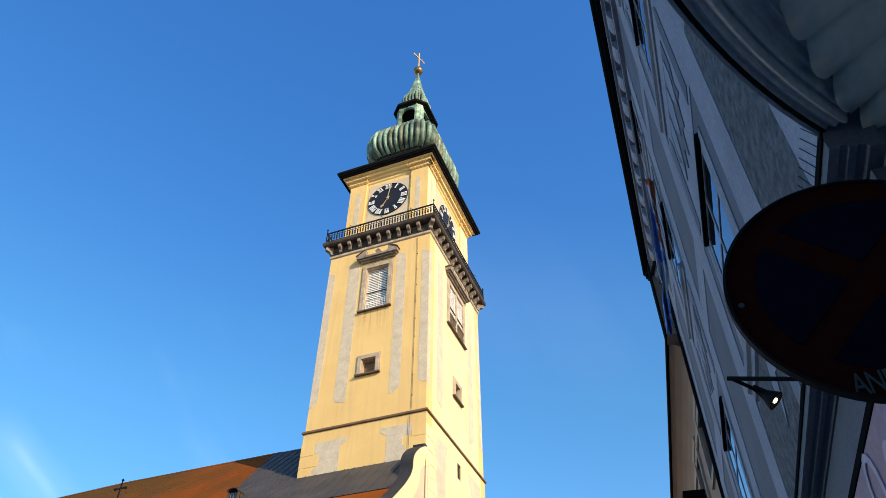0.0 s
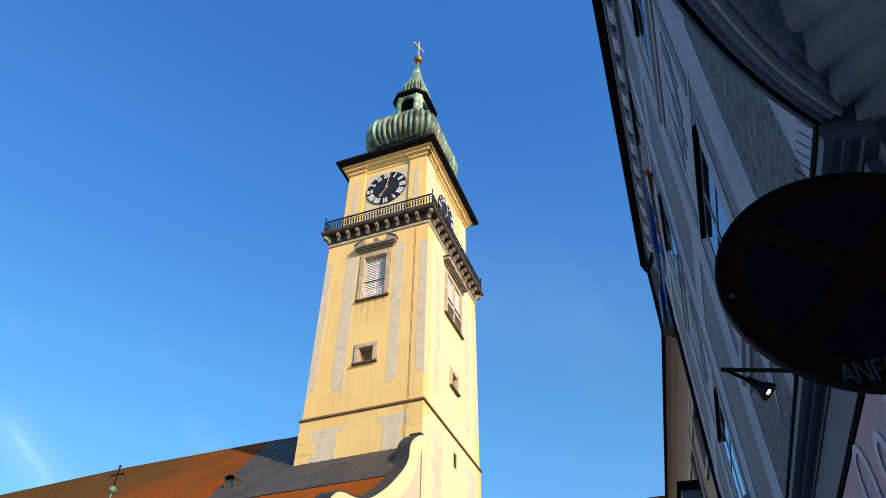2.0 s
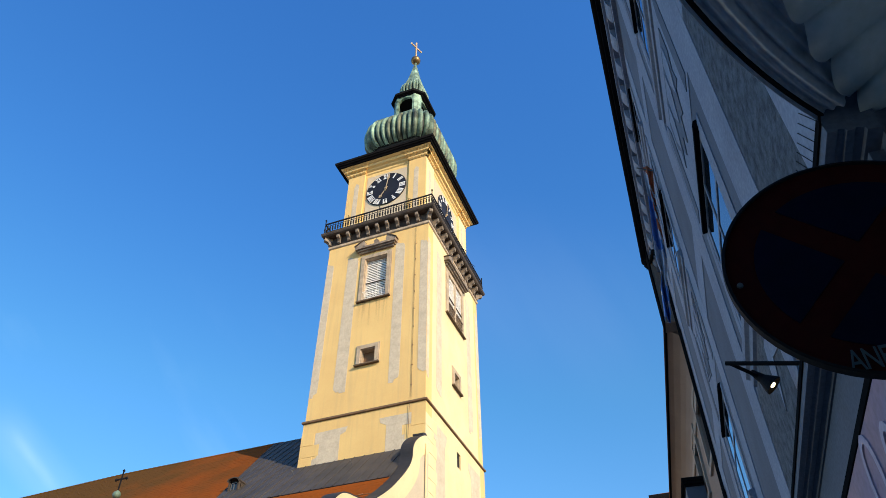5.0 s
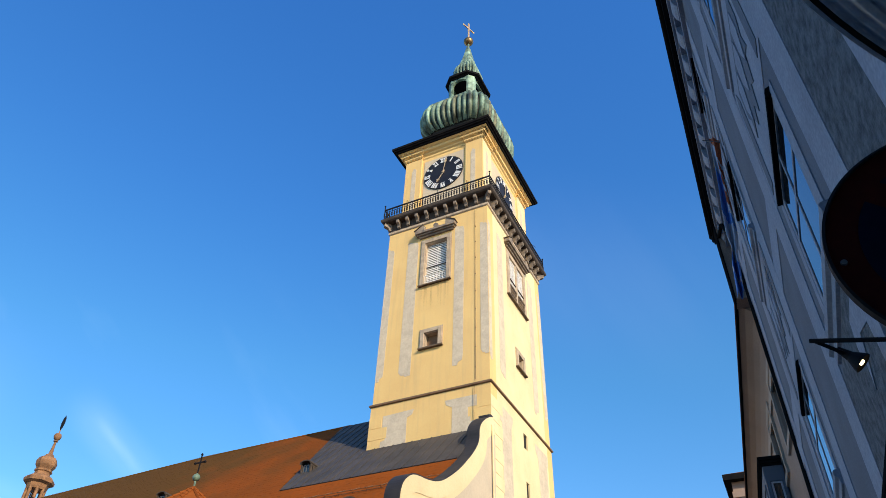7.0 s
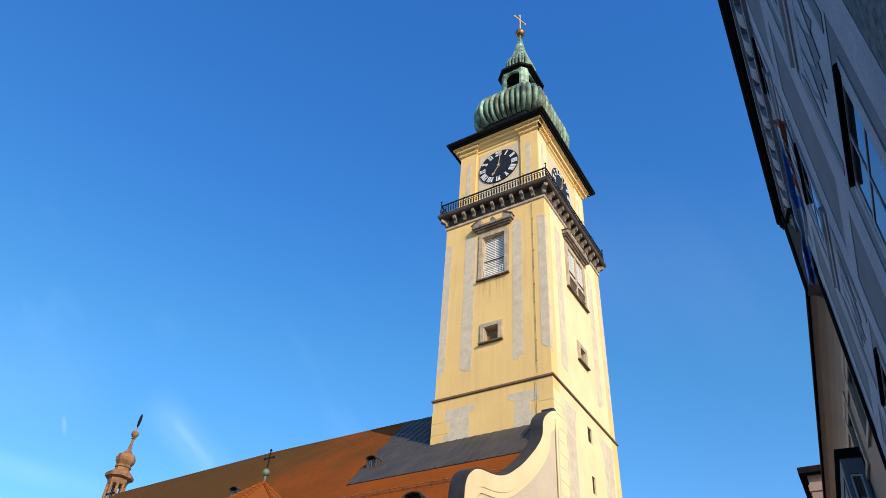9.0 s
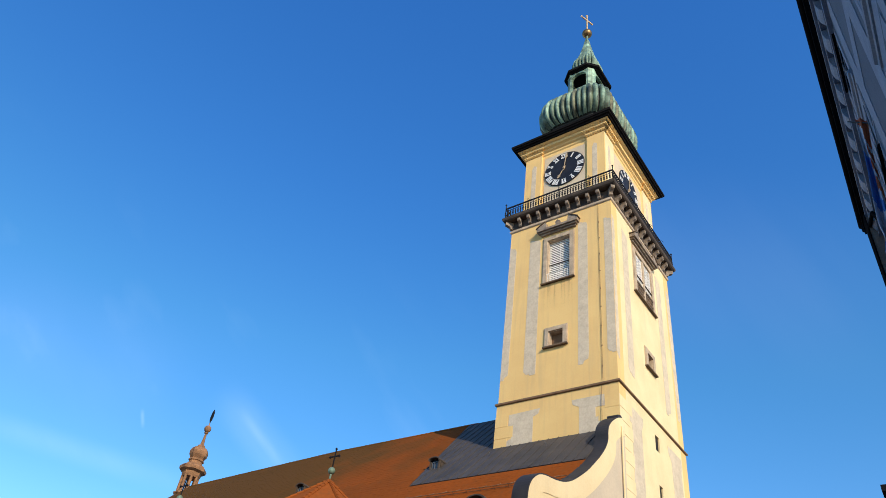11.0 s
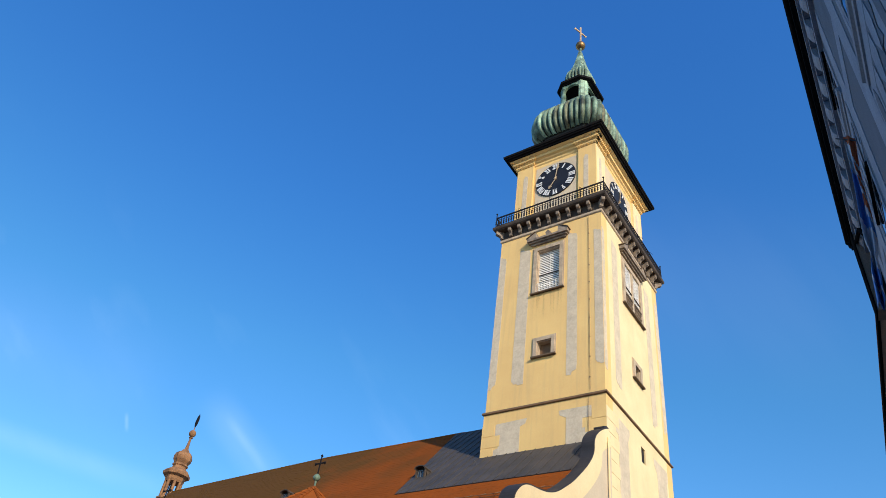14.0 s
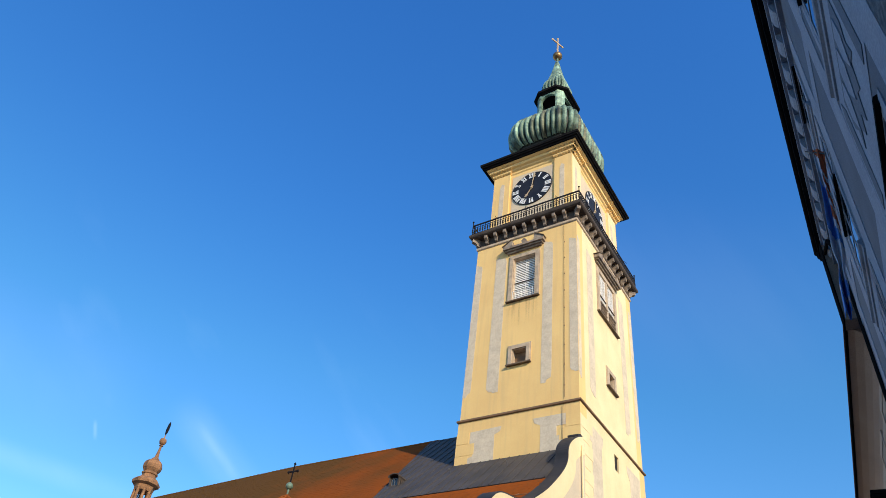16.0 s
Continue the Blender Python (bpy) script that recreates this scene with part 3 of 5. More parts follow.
for a, b, c, d in E_BIG:
    box(bm, a, b, -0.1, 0.02, c, c + 0.12, EAST)
    box(bm, a, b, -0.12, 0.02, c + 0.85, c + 1.0, EAST)
    for i in range(4):
        xx = a + (i + 0.5) * (b - a) / 4
        lathe(bm, [(0.05, c + 0.12), (0.12, c + 0.3), (0.05, c + 0.5), (0.12, c + 0.68), (0.05, c + 0.85)], 8, EAST @ Matrix.Translation((xx, -0.03, 0)))
part("window_balustrade", bm, SILL, tower, "carved stone balustrade in the belfry window")
a, b, c, d = E_SMALL
surround(EAST, a, b, c, d, 0.3, 0.1)
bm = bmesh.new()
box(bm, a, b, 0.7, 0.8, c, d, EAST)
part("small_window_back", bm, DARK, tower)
for a, b, c, d in E_SLITS:
    bm = bmesh.new()
    # dark sheet near the front stands in for the slit's unlit depth
    box(bm, a, b, 0.09, 0.15, c, d, BE)
    part("slit_dark_sheet", bm, DARK, tower)

for side, xa, xb, zt, zb in ((SOUTH, WIN["big"][0] - 0.4, WIN["big"][1] + 0.4, WIN["big"][2] - 0.14, 28.4),):
    bm = bmesh.new()
    box(bm, xa, xb, -0.006, 0.0, zb, zt, side)
    part("water_stain", bm, STAIN, tower, "rusty water marks below the sill")

# balcony: frieze, consoles, slab, railing
bm = bmesh.new()
ring_rect(bm, [(HX + 0.02, 36.30), (HX + 0.09, 36.36), (HX + 0.09, 36.54), (HX + 0.03, 36.56)], DY)
part("balcony_frieze", bm, STONE, tower, "pale stone frieze under the balcony")
# shade under the slab is put into this band's dark colour
bm = bmesh.new()
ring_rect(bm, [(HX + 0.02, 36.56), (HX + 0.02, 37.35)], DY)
part("console_field", bm, DARKSTONE, tower, "band behind the consoles, darkened as shade under the slab")
# the slab's dark stone also holds the shade of its underside
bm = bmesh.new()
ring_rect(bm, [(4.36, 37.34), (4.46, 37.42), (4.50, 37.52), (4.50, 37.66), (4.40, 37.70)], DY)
part("balcony_slab", bm, DARKSTONE, tower, "dark weathered stone balcony slab, underside shade in its colour")
CONS = [(0.0, 36.72), (0.08, 36.70), (0.15, 36.76), (0.17, 36.88), (0.24, 36.97), (0.33, 37.02), (0.40, 37.06), (0.43, 37.14), (0.41, 37.22), (0.41, 37.34), (0.0, 37.34)]
bm = bmesh.new()
prism(bm, [(p, z) for p, z in CONS], 0.22, Matrix.Translation((0, -0.11, 0)))
first = part("console", bm, CONSOLE, tower, "scrolled stone console")
cons_me = first.data
spots = []
for i in range(1, 10):
    x = -HX + i * 2 * HX / 10
    spots += [Matrix.Translation((x, -HY - 0.02, 0)) @ Matrix.Rotation(radians(-90), 4, "Z"), Matrix.Translation((x, HY + 0.02, 0)) @ Matrix.Rotation(radians(90), 4, "Z")]
for i in range(1, 12):
    y = -HY + i * 2 * HY / 12
    spots += [Matrix.Translation((HX + 0.02, y, 0)), Matrix.Translation((-HX - 0.02, y, 0)) @ Matrix.Rotation(radians(180), 4, "Z")]
for sx, sy, a in ((1, -1, -45), (1, 1, 45), (-1, 1, 135), (-1, -1, -135)):
    spots.append(Matrix.Translation((sx * (HX - 0.05), sy * (HY - 0.05), 0)) @ Matrix.Rotation(radians(a), 4, "Z") @ Matrix.Diagonal((1.4, 1.2, 1, 1)))
for i, mm in enumerate(spots):
    o = first if i == 0 else new("console", cons_me)
    o.parent = tower
    o.matrix_local = mm
RH = 4.33
RAILS = ((-RH, RH, -RH - DY - 0.03, -RH - DY + 0.03, 38.66, 38.77), (-RH, RH, RH + DY - 0.03, RH + DY + 0.03, 38.66, 38.77),
               (RH - 0.03, RH + 0.03, -RH - DY, RH + DY, 38.665, 38.775), (-RH - 0.03, -RH + 0.03, -RH - DY, RH + DY, 38.665, 38.775),
               (-RH, RH, -RH - DY - 0.02, -RH - DY + 0.02, 37.82, 37.87), (RH - 0.02, RH + 0.02, -RH - DY, RH + DY, 37.825, 37.875),
               (-RH, RH, RH + DY - 0.02, RH + DY + 0.02, 37.82, 37.87), (-RH - 0.02, -RH + 0.02, -RH - DY, RH + DY, 37.825, 37.875),
               (-RH, RH, -RH - DY - 0.015, -RH - DY + 0.015, 38.45, 38.48), (RH - 0.015, RH + 0.015, -RH - DY, RH + DY, 38.455, 38.485))
railing = part("balcony_railing", boxes(RAILS[0]), IRON, tower, "black wrought iron balcony railing")
for row in RAILS[1:]:
    part("rail", boxes(row), IRON, railing)
bm = bmesh.new()
rod(bm, (0, 0, 37.68), (0, 0, 38.7), 0.026, 5)
lathe(bm, [(0.02, 37.95), (0.07, 38.07), (0.05, 38.17), (0.07, 38.27), (0.02, 38.4)], 5)
bal_me = None
bars = [(-RH + i * 2 * RH / 40, s * (RH + DY)) for i in range(41) for s in (-1, 1)] + [(s * RH, -RH - DY + i * 2 * (RH + DY) / 50) for i in range(1, 50) for s in (-1, 1)]
for x, y in bars:
    if bal_me is None:
        o = part("baluster", bm, IRON, railing)
        bal_me = o.data
    else:
        o = new("baluster", bal_me)
        o.parent = railing
    o.location = (x, y, 0)
posts = [(sx * RH, sy * (RH + DY), 39.05, 0.04) for sx in (-1, 1) for sy in (-1, 1)]
for i in range(1, 5):
    for s in (-1, 1):
        posts += [(-RH + i * 2 * RH / 5, s * (RH + DY), 38.8, 0.03), (s * RH, -RH - DY + i * 2 * (RH + DY) / 5, 38.8, 0.03)]
for x, y, z, r in posts:
    bm = bmesh.new()
    lathe(bm, [(r, 37.65), (r, z), (r * 0.5, z), (r * 2, z + 0.08), (r * 0.5, z + 0.17)] if r > 0.035 else [(r, 37.65), (r, z)], 6, Matrix.Translation((x, y, 0)))
    part("railing_post", bm, IRON, railing)
for x, y in ((-2.7, -RH - DY + 0.4), (-0.1, -RH - DY + 0.4), (2.3, -RH - DY + 0.4), (RH - 0.3, 1.6), (RH - 0.3, 3.6)):
    bm = bmesh.new()
    rod(bm, (x, y, 37.7), (x, y, 39.5), 0.018, 5)
    rod(bm, (x, y, 39.5), (x + 0.5, y - 0.3, 38.7), 0.014, 5)
    part("railing_stay", bm, IRON, railing)

# clock storey
CX = 3.23
bm = bmesh.new()
ring_rect(bm, [(CX, 37.6), (CX, 45.0)], DY)
part("clock_storey", bm, YELLOW, tower)
CS = Matrix.Translation((0, -CX - DY, 0))
CE = Matrix.Translation((CX, 0, 0)) @ Matrix.Rotation(radians(90), 4, "Z")
CN = Matrix.Translation((0, CX + DY, 0)) @ Matrix.Rotation(radians(180), 4, "Z")
CW = Matrix.Translation((-CX, 0, 0)) @ Matrix.Rotation(radians(-90), 4, "Z")
for side, h in ((CS, CX), (CE, CX + DY), (CN, CX), (CW, CX + DY)):
    for s in (-1, 1):
        w = 1.28 if h < 3.8 else 1.55
        a, b = (h - w, h + 0.0) if s > 0 else (-h, -h + w)
        bm = bmesh.new()
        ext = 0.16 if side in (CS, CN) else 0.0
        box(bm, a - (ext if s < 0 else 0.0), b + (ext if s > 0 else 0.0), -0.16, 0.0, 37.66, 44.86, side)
        # paler plaster on the sunward pilasters: the sun is in the colour
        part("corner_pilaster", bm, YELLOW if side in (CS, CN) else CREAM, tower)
        prism_pts = [(a + 0.42, 38.4), (a + 0.82, 38.3), (a + 0.84, 43.3), (a + 0.6, 43.5), (a + 0.45, 43.1)]
        bm = bmesh.new()
        prism(bm, prism_pts, 0.05, side @ Matrix.Translation((0, -0.172, 0)))
        part("bare_strip", bm, BARE, tower, "patch of bare grey render where paint is lost")
    bm = bmesh.new()
    box(bm, -h + w + 0.22, h - w - 0.22, -0.03, 0.02, 37.7, 43.95, side)
    part("clock_panel", bm, FIELD, tower, "plain pale panel behind the clock")
bm = bmesh.new()
ring_rect(bm, [(CX, 44.3), (3.3, 44.4), (3.32, 44.55), (3.44, 44.65), (3.48, 44.76), (3.66, 44.86), (3.7, 45.08), (3.82, 45.13), (3.97, 45.24)], DY)
part("crowning_cornice", bm, YELLOW, tower, "moulded yellow cornice under the eaves")
for side, h in ((CS, CX), (CE, CX + DY)):
    for s in (-1, 1):
        w = 1.28 if h < 3.8 else 1.55
        bm = bmesh.new()
        g = 0.02 if side is CE else 0.0
        last = None
        for e, z0, z1 in ((-0.08, 44.42, 44.48), (-0.03, 44.48, 44.54), (0.0, 44.54, 44.70), (0.04, 44.70, 44.75), (0.09, 44.75, 44.80), (0.16, 44.80, 44.85), (0.2, 44.85, 45.04), (0.25, 45.04, 45.09), (0.31, 45.09, 45.13), (0.34, 45.13, 45.215)):
            xa, xb = (h - w - 0.1 - e, h + 0.28 + e - g) if s > 0 else (-h - 0.28 - e + g, -h + w + 0.1 + e)
            for zz in (z0, z1):
                ring = [bm.verts.new(side @ Vector(q)) for q in ((xa, -0.30 - e + g, zz), (xb, -0.30 - e + g, zz), (xb, 0.1, zz), (xa, 0.1, zz))]
                if last:
                    for k in range(4):
                        bm.faces.new((last[k], last[(k + 1) % 4], ring[(k + 1) % 4], ring[k]))
                else:
                    bm.faces.new(ring[::-1])
                last = ring
        bm.faces.new(last)
        bmesh.ops.recalc_face_normals(bm, faces=bm.faces[:])
        part("cornice_break", bm, YELLOW, tower)
bm = bmesh.new()
ring_rect(bm, [(3.95, 45.22), (4.06, 45.23), (4.08, 45.36), (4.22, 45.38), (4.24, 45.48), (4.32, 45.50), (4.34, 45.70), (4.26, 45.80), (3.6, 46.2), (2.6, 46.8)], DY)
part("eaves_cornice", bm, BLACKTIN, tower, "black sheet metal eaves with gutter", 0.02)

# clocks
STROKES = {"I": 1, "V": 1.6, "X": 1.7}


def numeral(bm, text, ang, rad, size, m):
    """Roman numeral as strokes, its head pointing outwards."""
    ws = [0.15 * STROKES[c] for c in text]
    x = -sum(ws) / 2
    base = m @ Matrix.Rotation(ang, 4, "Y") @ Matrix.Translation((0, 0, rad))
    t = 0.042
    for c, w in zip(text, ws):
        xc = x + w / 2
        x += w
        lines = {"I": [(0, 0, t * 1.15)], "V": [(-0.085, 0, t * 1.2), (0.085, 0, t * 0.7)], "X": [(-0.09, 0.09, t * 1.2), (0.09, -0.09, t * 0.8)]}[c]
        for top, bottom, th in lines:
            vs = []
            for yy in (-0.02, 0.0):
                vs += [bm.verts.new(base @ Vector((xc + px, yy, pz))) for px, pz in ((bottom - th, -size / 2), (bottom + th, -size / 2), (top + th, size / 2), (top - th, size / 2))]
            bm.faces.new(vs[:4])
            for i in range(4):
                bm.faces.new((vs[i], vs[4 + i], vs[4 + (i + 1) % 4], vs[(i + 1) % 4]))
        for zz in (-size / 2, size / 2):
            box(bm, xc - w * 0.42, xc + w * 0.42, -0.021, 0, zz - 0.014, zz + 0.014, base)


def clock(side, zc, r):
    m = side @ Matrix.Translation((0, -0.04, zc))
    bm = bmesh.new()
    lathe(bm, [(r, 0.0), (r, 0.05), (r - 0.03, 0.07), (r - 0.05, 0.05)], 64, m @ Matrix.Rotation(radians(90), 4, "X"))
    dial = part("clock_dial", bm, CLOCKBLACK, tower, "round black dial with white Roman numerals")
    for i, t in enumerate(("XII", "I", "II", "III", "IIII", "V", "VI", "VII", "VIII", "IX", "X", "XI")):
        bm = bmesh.new()
        numeral(bm, t, 2 * math.pi * i / 12, r * 0.81, r * 0.27, m @ Matrix.Translation((0, -0.055, 0)))
        bmesh.ops.recalc_face_normals(bm, faces=bm.faces[:])
        part("numeral", bm, WHITE, dial)
    for ang, ln, wd, tip, nm in ((radians(9), r * 0.93, 0.032, 0.15, "minute_pointer"), (radians(211), r * 0.6, 0.04, 0.17, "hour_pointer")):
        mm = m @ Matrix.Translation((0, -0.12 if nm[0] == "m" else -0.09, 0)) @ Matrix.Rotation(ang, 4, "Y")
        bm = bmesh.new()
        prism(bm, [(-wd, -0.25), (wd, -0.25), (wd, ln * 0.66), (tip, ln * 0.78), (wd, ln * 0.84), (tip * 0.7, ln * 0.9), (0, ln), (-tip * 0.7, ln * 0.9), (-wd, ln * 0.84), (-tip, ln * 0.78), (-wd, ln * 0.66)], 0.025, mm)
        part(nm, bm, PALEGILT, dial, "gilt clock pointer")
    bm = bmesh.new()
    lathe(bm, [(0.1, 0), (0.1, 0.1), (0.05, 0.14)], 12, m @ Matrix.Translation((0, -0.05, 0)) @ Matrix.Rotation(radians(90), 4, "X"))
    part("clock_boss", bm, PALEGILT, dial)


clock(CS, 42.0, 1.71)
clock(CE, 41.95, 1.71)


# copper dome, lantern and spire
def ribbed(prof, n_long, n_short, cham, dy, amp, name, label, piece):
    """A dome on a rectangle with cut corners: a dark core, and one bulging copper gore after another round it."""
    top = max(p[0] for p in prof)

    def corners(h, shrink=0.0):
        f = h / top
        hx, hy, c = h - shrink, h + dy * f - shrink, cham * f
        return [Vector(q) for q in ((hx - c, -hy), (hx, -hy + c), (hx, hy - c), (hx - c, hy), (-hx + c, hy), (-hx, hy - c), (-hx, -hy + c), (-hx + c, -hy))]

    bm = bmesh.new()
    rings = [[bm.verts.new((q.x, q.y, z)) for q in corners(h, 0.02 + 0.12 * a)] for h, z, a in prof]
    for p, q in zip(rings, rings[1:]):
        for i in range(8):
            bm.faces.new((p[i], p[(i + 1) % 8], q[(i + 1) % 8], q[i]))
    bm.faces.new(rings[0][::-1])
    bm.faces.new(rings[-1])
    core = part(name, bm, OLDCOPPER, tower, label)
    foot = min(k for k, row in enumerate(prof) if row[2] > 0)
    top_row = 2 + max(k for k, row in enumerate(prof) if row[2] > 0)
    for i in range(8):
        ribs = 2 if i % 2 == 0 else (n_long if i in (1, 5) else n_short)
        for g in range(ribs):
            bm = bmesh.new()
            cols = 7
            grid = []
            for h, z, a in prof[foot:top_row]:
                cs = corners(h)
                p, q = cs[i], cs[(i + 1) % 8]
                nrm = Vector(((q - p).y, -(q - p).x)).normalized()
                row = []
                for k in range(cols):
                    t = k / (cols - 1)
                    w = math.sin(math.pi * t) ** 0.55 if 0 < k < cols - 1 else 0.0
                    u = (g + 0.11 + 0.78 * t) / ribs
                    o = p + (q - p) * u + nrm * (amp * a * w - (0.12 * a if k in (0, cols - 1) else 0.0))
                    row.append(bm.verts.new((o.x, o.y, z)))
                grid.append(row)
            for r0, r1 in zip(grid, grid[1:]):
                for k in range(cols - 1):
                    bm.faces.new((r0[k], r0[k + 1], r1[k + 1], r1[k]))
            part(piece, bm, COPPER, core, smooth=True)
    return core


prof = [(2.6, 46.3, 0), (2.6, 48.55, 0), (2.5, 48.62, 0), (2.48, 49.0, 0), (2.53, 49.1, 0.4), (2.74, 49.24, 0.8), (2.94, 49.55, 1), (3.07, 49.98, 1), (3.12, 50.5, 1), (3.12, 51.05, 1), (3.05, 51.57, 1), (2.93, 52.0, 1), (2.75, 52.4, 1), (2.5, 52.83, 1), (2.2, 53.25, 0.9), (1.85, 53.7, 0.8), (1.58, 54.05, 0.5), (1.44, 54.4, 0.2), (1.4, 54.7, 0)]
ribbed(prof, 11, 9, 0.85, 0.8, 0.2, "onion_dome", "fluted copper onion dome with green patina and dark streaks", "copper_gore")
LX, LD = 1.33, 0.55
LY = LX + LD
bm = bmesh.new()
ring_rect(bm, [(LX + 0.12, 54.3), (LX + 0.12, 54.85), (LX + 0.04, 54.95)], LD, 0.45)
lantern = part("lantern", bm, COPPER, tower, "open green copper lantern with arched openings")
for sx in (-1, 1):
    for sy in (-1, 1):
        plan = [(LX - 0.62, LY), (LX - 0.42, LY), (LX, LY - 0.42), (LX, LY - 0.72), (LX - 0.3, LY - 0.72), (LX - 0.62, LY - 0.3)]
        bm = bmesh.new()
        lo = [bm.verts.new((sx * px, sy * py, 54.9)) for px, py in plan]
        hi = [bm.verts.new((sx * px, sy * py, 57.75)) for px, py in plan]
        for k in range(6):
            bm.faces.new((lo[k], lo[(k + 1) % 6], hi[(k + 1) % 6], hi[k]))
        bmesh.ops.recalc_face_normals(bm, faces=bm.faces[:])
        part("lantern_pier", bm, COPPER, lantern)


def arch(half, depth, m):
    """The head of an opening: a lintel with a round arch cut out of it."""
    bm = bmesh.new()
    pts = [(-half, 57.7), (-half, 56.5)] + [(-half * math.cos(math.pi * k / 10), 56.5 + min(half, 0.75) * math.sin(math.pi * k / 10)) for k in range(1, 10)] + [(half, 56.5), (half, 57.7)]
    prism(bm, pts, depth, m)
    part("lantern_arch", bm, COPPER, lantern)


for s in (0, 180):
    arch(LX - 0.6, 0.26, Matrix.Rotation(radians(s), 4, "Z") @ Matrix.Translation((0, -LY + 0.02, 0)))
    arch(LY - 0.7, 0.26, Matrix.Rotation(radians(90 + s), 4, "Z") @ Matrix.Translation((0, -LX + 0.02, 0)))
bm = bmesh.new()
rod(bm, (0, 0, 53.9), (0, 0, 57.8), 0.12, 8)
lathe(bm, [(0.1, 57.0), (0.22, 56.8), (0.4, 56.2), (0.5, 56.05)], 12)
part("lantern_bell", bm, DARK, tower)
bm = bmesh.new()
ring_rect(bm, [(LX - 0.02, 57.35), (1.5, 57.42), (1.52, 57.5), (1.74, 57.56), (1.77, 57.8), (1.6, 57.98), (1.3, 58.2), (1.0, 58.6)], LD - 0.1, [0.5, 0.66, 0.68, 0.82, 0.85, 0.74, 0.6, 0.4])
part("lantern_cornice", bm, BLACKTIN, tower, "black sheet metal eaves of the lantern")
ribbed([(0.9, 58.3, 0), (0.9, 58.8, 0), (1.04, 59.0, 0.8), (1.14, 59.45, 1), (1.14, 60.0, 1), (1.04, 60.5, 0.9), (0.9, 60.9, 0.5), (0.8, 61.2, 0.2), (0.76, 61.5, 0), (0.58, 62.4, 0), (0.42, 63.2, 0), (0.25, 64.1, 0), (0.13, 64.8, 0)], 5, 4, 0.42, 0.2, 0.09, "small_onion", "small fluted copper onion drawn out to a spire", "copper_gore")
bm = bmesh.new()
ring_rect(bm, [(0.99, 60.72), (0.9, 61.0), (0.84, 61.3), (0.72, 61.75), (0.56, 62.5), (0.42, 63.2), (0.27, 64.1), (0.15, 64.85)], 0.1, [0.4, 0.37, 0.35, 0.3, 0.23, 0.17, 0.11, 0.06])
part("spire_cone", bm, COPPER, tower, "eight-sided copper spire, bright green patina")
bm = bmesh.new()
rod(bm, (0, 0, 64.7), (0, 0, 65.7), 0.11, 8)
part("ball_stem", bm, COPPER, tower)
bm = bmesh.new()
bmesh.ops.create_uvsphere(bm, u_segments=24, v_segments=14, radius=0.5, matrix=Matrix.Translation((0, 0, 66.08)))
part("finial_ball", bm, BRONZE, tower, "dull gilt ball", smooth=True)
bm = bmesh.new()
turn = Matrix.Rotation(radians(-20), 4, "Z")
box(bm, -0.06, 0.06, -0.07, 0.07, 66.5, 69.4, turn)
box(bm, -0.05, 0.05, -0.74, 0.74, 68.47, 68.63, turn)
for y, z in ((0, 69.4), (-0.74, 68.55), (0.74, 68.55)):
    lathe(bm, [(0.03, z - 0.12), (0.12, z), (0.03, z + 0.12)], 6, turn @ Matrix.Translation((0, y, 0)))
part("finial_cross", bm, GOLD, tower, "gilded cross")

# ---------------------------------------------------------------- nave
ZR, K = 24.35, 0.975            # ridge height and slope of the roof
RX0, RXM, RX1, EAVE_Y = -40.7, -22.0, 3.42, 16.5


def roof_z(y):
    return ZR - K * abs(y)


def sag(x):
    """The old ridge sinks towards the far gable."""
    return 0.03 * max(0.0, RXM - x)


nave = thing("church_nave", "long church nave with steep red clay tile roof", "church")
bm = bmesh.new()
for s in (-1, 1):
    for xa, xb in ((RX0, RXM), (RXM, RX1)):
        pts = [(x, s * y, roof_z(y) - sag(x)) for x, y in ((xa, 0), (xb, 0), (xb, EAVE_Y), (xa, EAVE_Y))]
        top = [bm.verts.new(p) for p in pts]
        low = [bm.verts.new((x, y, z - 0.35)) for x, y, z in pts]
        bm.faces.new(top)
        bm.faces.new(low[::-1])
        for i in range(4):
            j = (i + 1) % 4
            bm.faces.new((top[i], low[i], low[j], top[j]))
bmesh.ops.recalc_face_normals(bm, faces=bm.faces[:])
roof = part("roof_boarding", bm, TILE, nave)
part("nave_wall", boxes((RX0 + 0.4, RX1 - 0.3, -16.0, -15.2, 0, 8.9), (RX0 + 0.4, RX1 - 0.3, 15.2, 16.0, 0, 8.9), (RX0 + 0.3, RX0 + 1.1, -15.2, 15.2, 0, 9)), CREAM, nave)
bm = bmesh.new()
prism(bm, [(-15.2, 9.0), (15.2, 9.0), (0, 23.3)], 0.6, Matrix.Translation((RX0 + 0.3, 0, 0)) @ Matrix(((0, 1, 0, 0), (1, 0, 0, 0), (0, 0, 1, 0), (0, 0, 0, 1))))
part("far_gable", bm, CREAM, nave)
# tile courses on the visible slope: every course a row of tongues with its own lower edge
RU = Vector((0, 1, K)).normalized()          # up the slope
RN = Vector((0, -K, 1)).normalized()


def on_roof(x, y, up=0.0):
    return Vector((x, y, roof_z(y) - sag(x))) + RN * up


def metal_edge(y):
    """x of the left edge of the sheet metal at depth y."""
    return -9.5 + (-y) * (2.2 / 8.1)


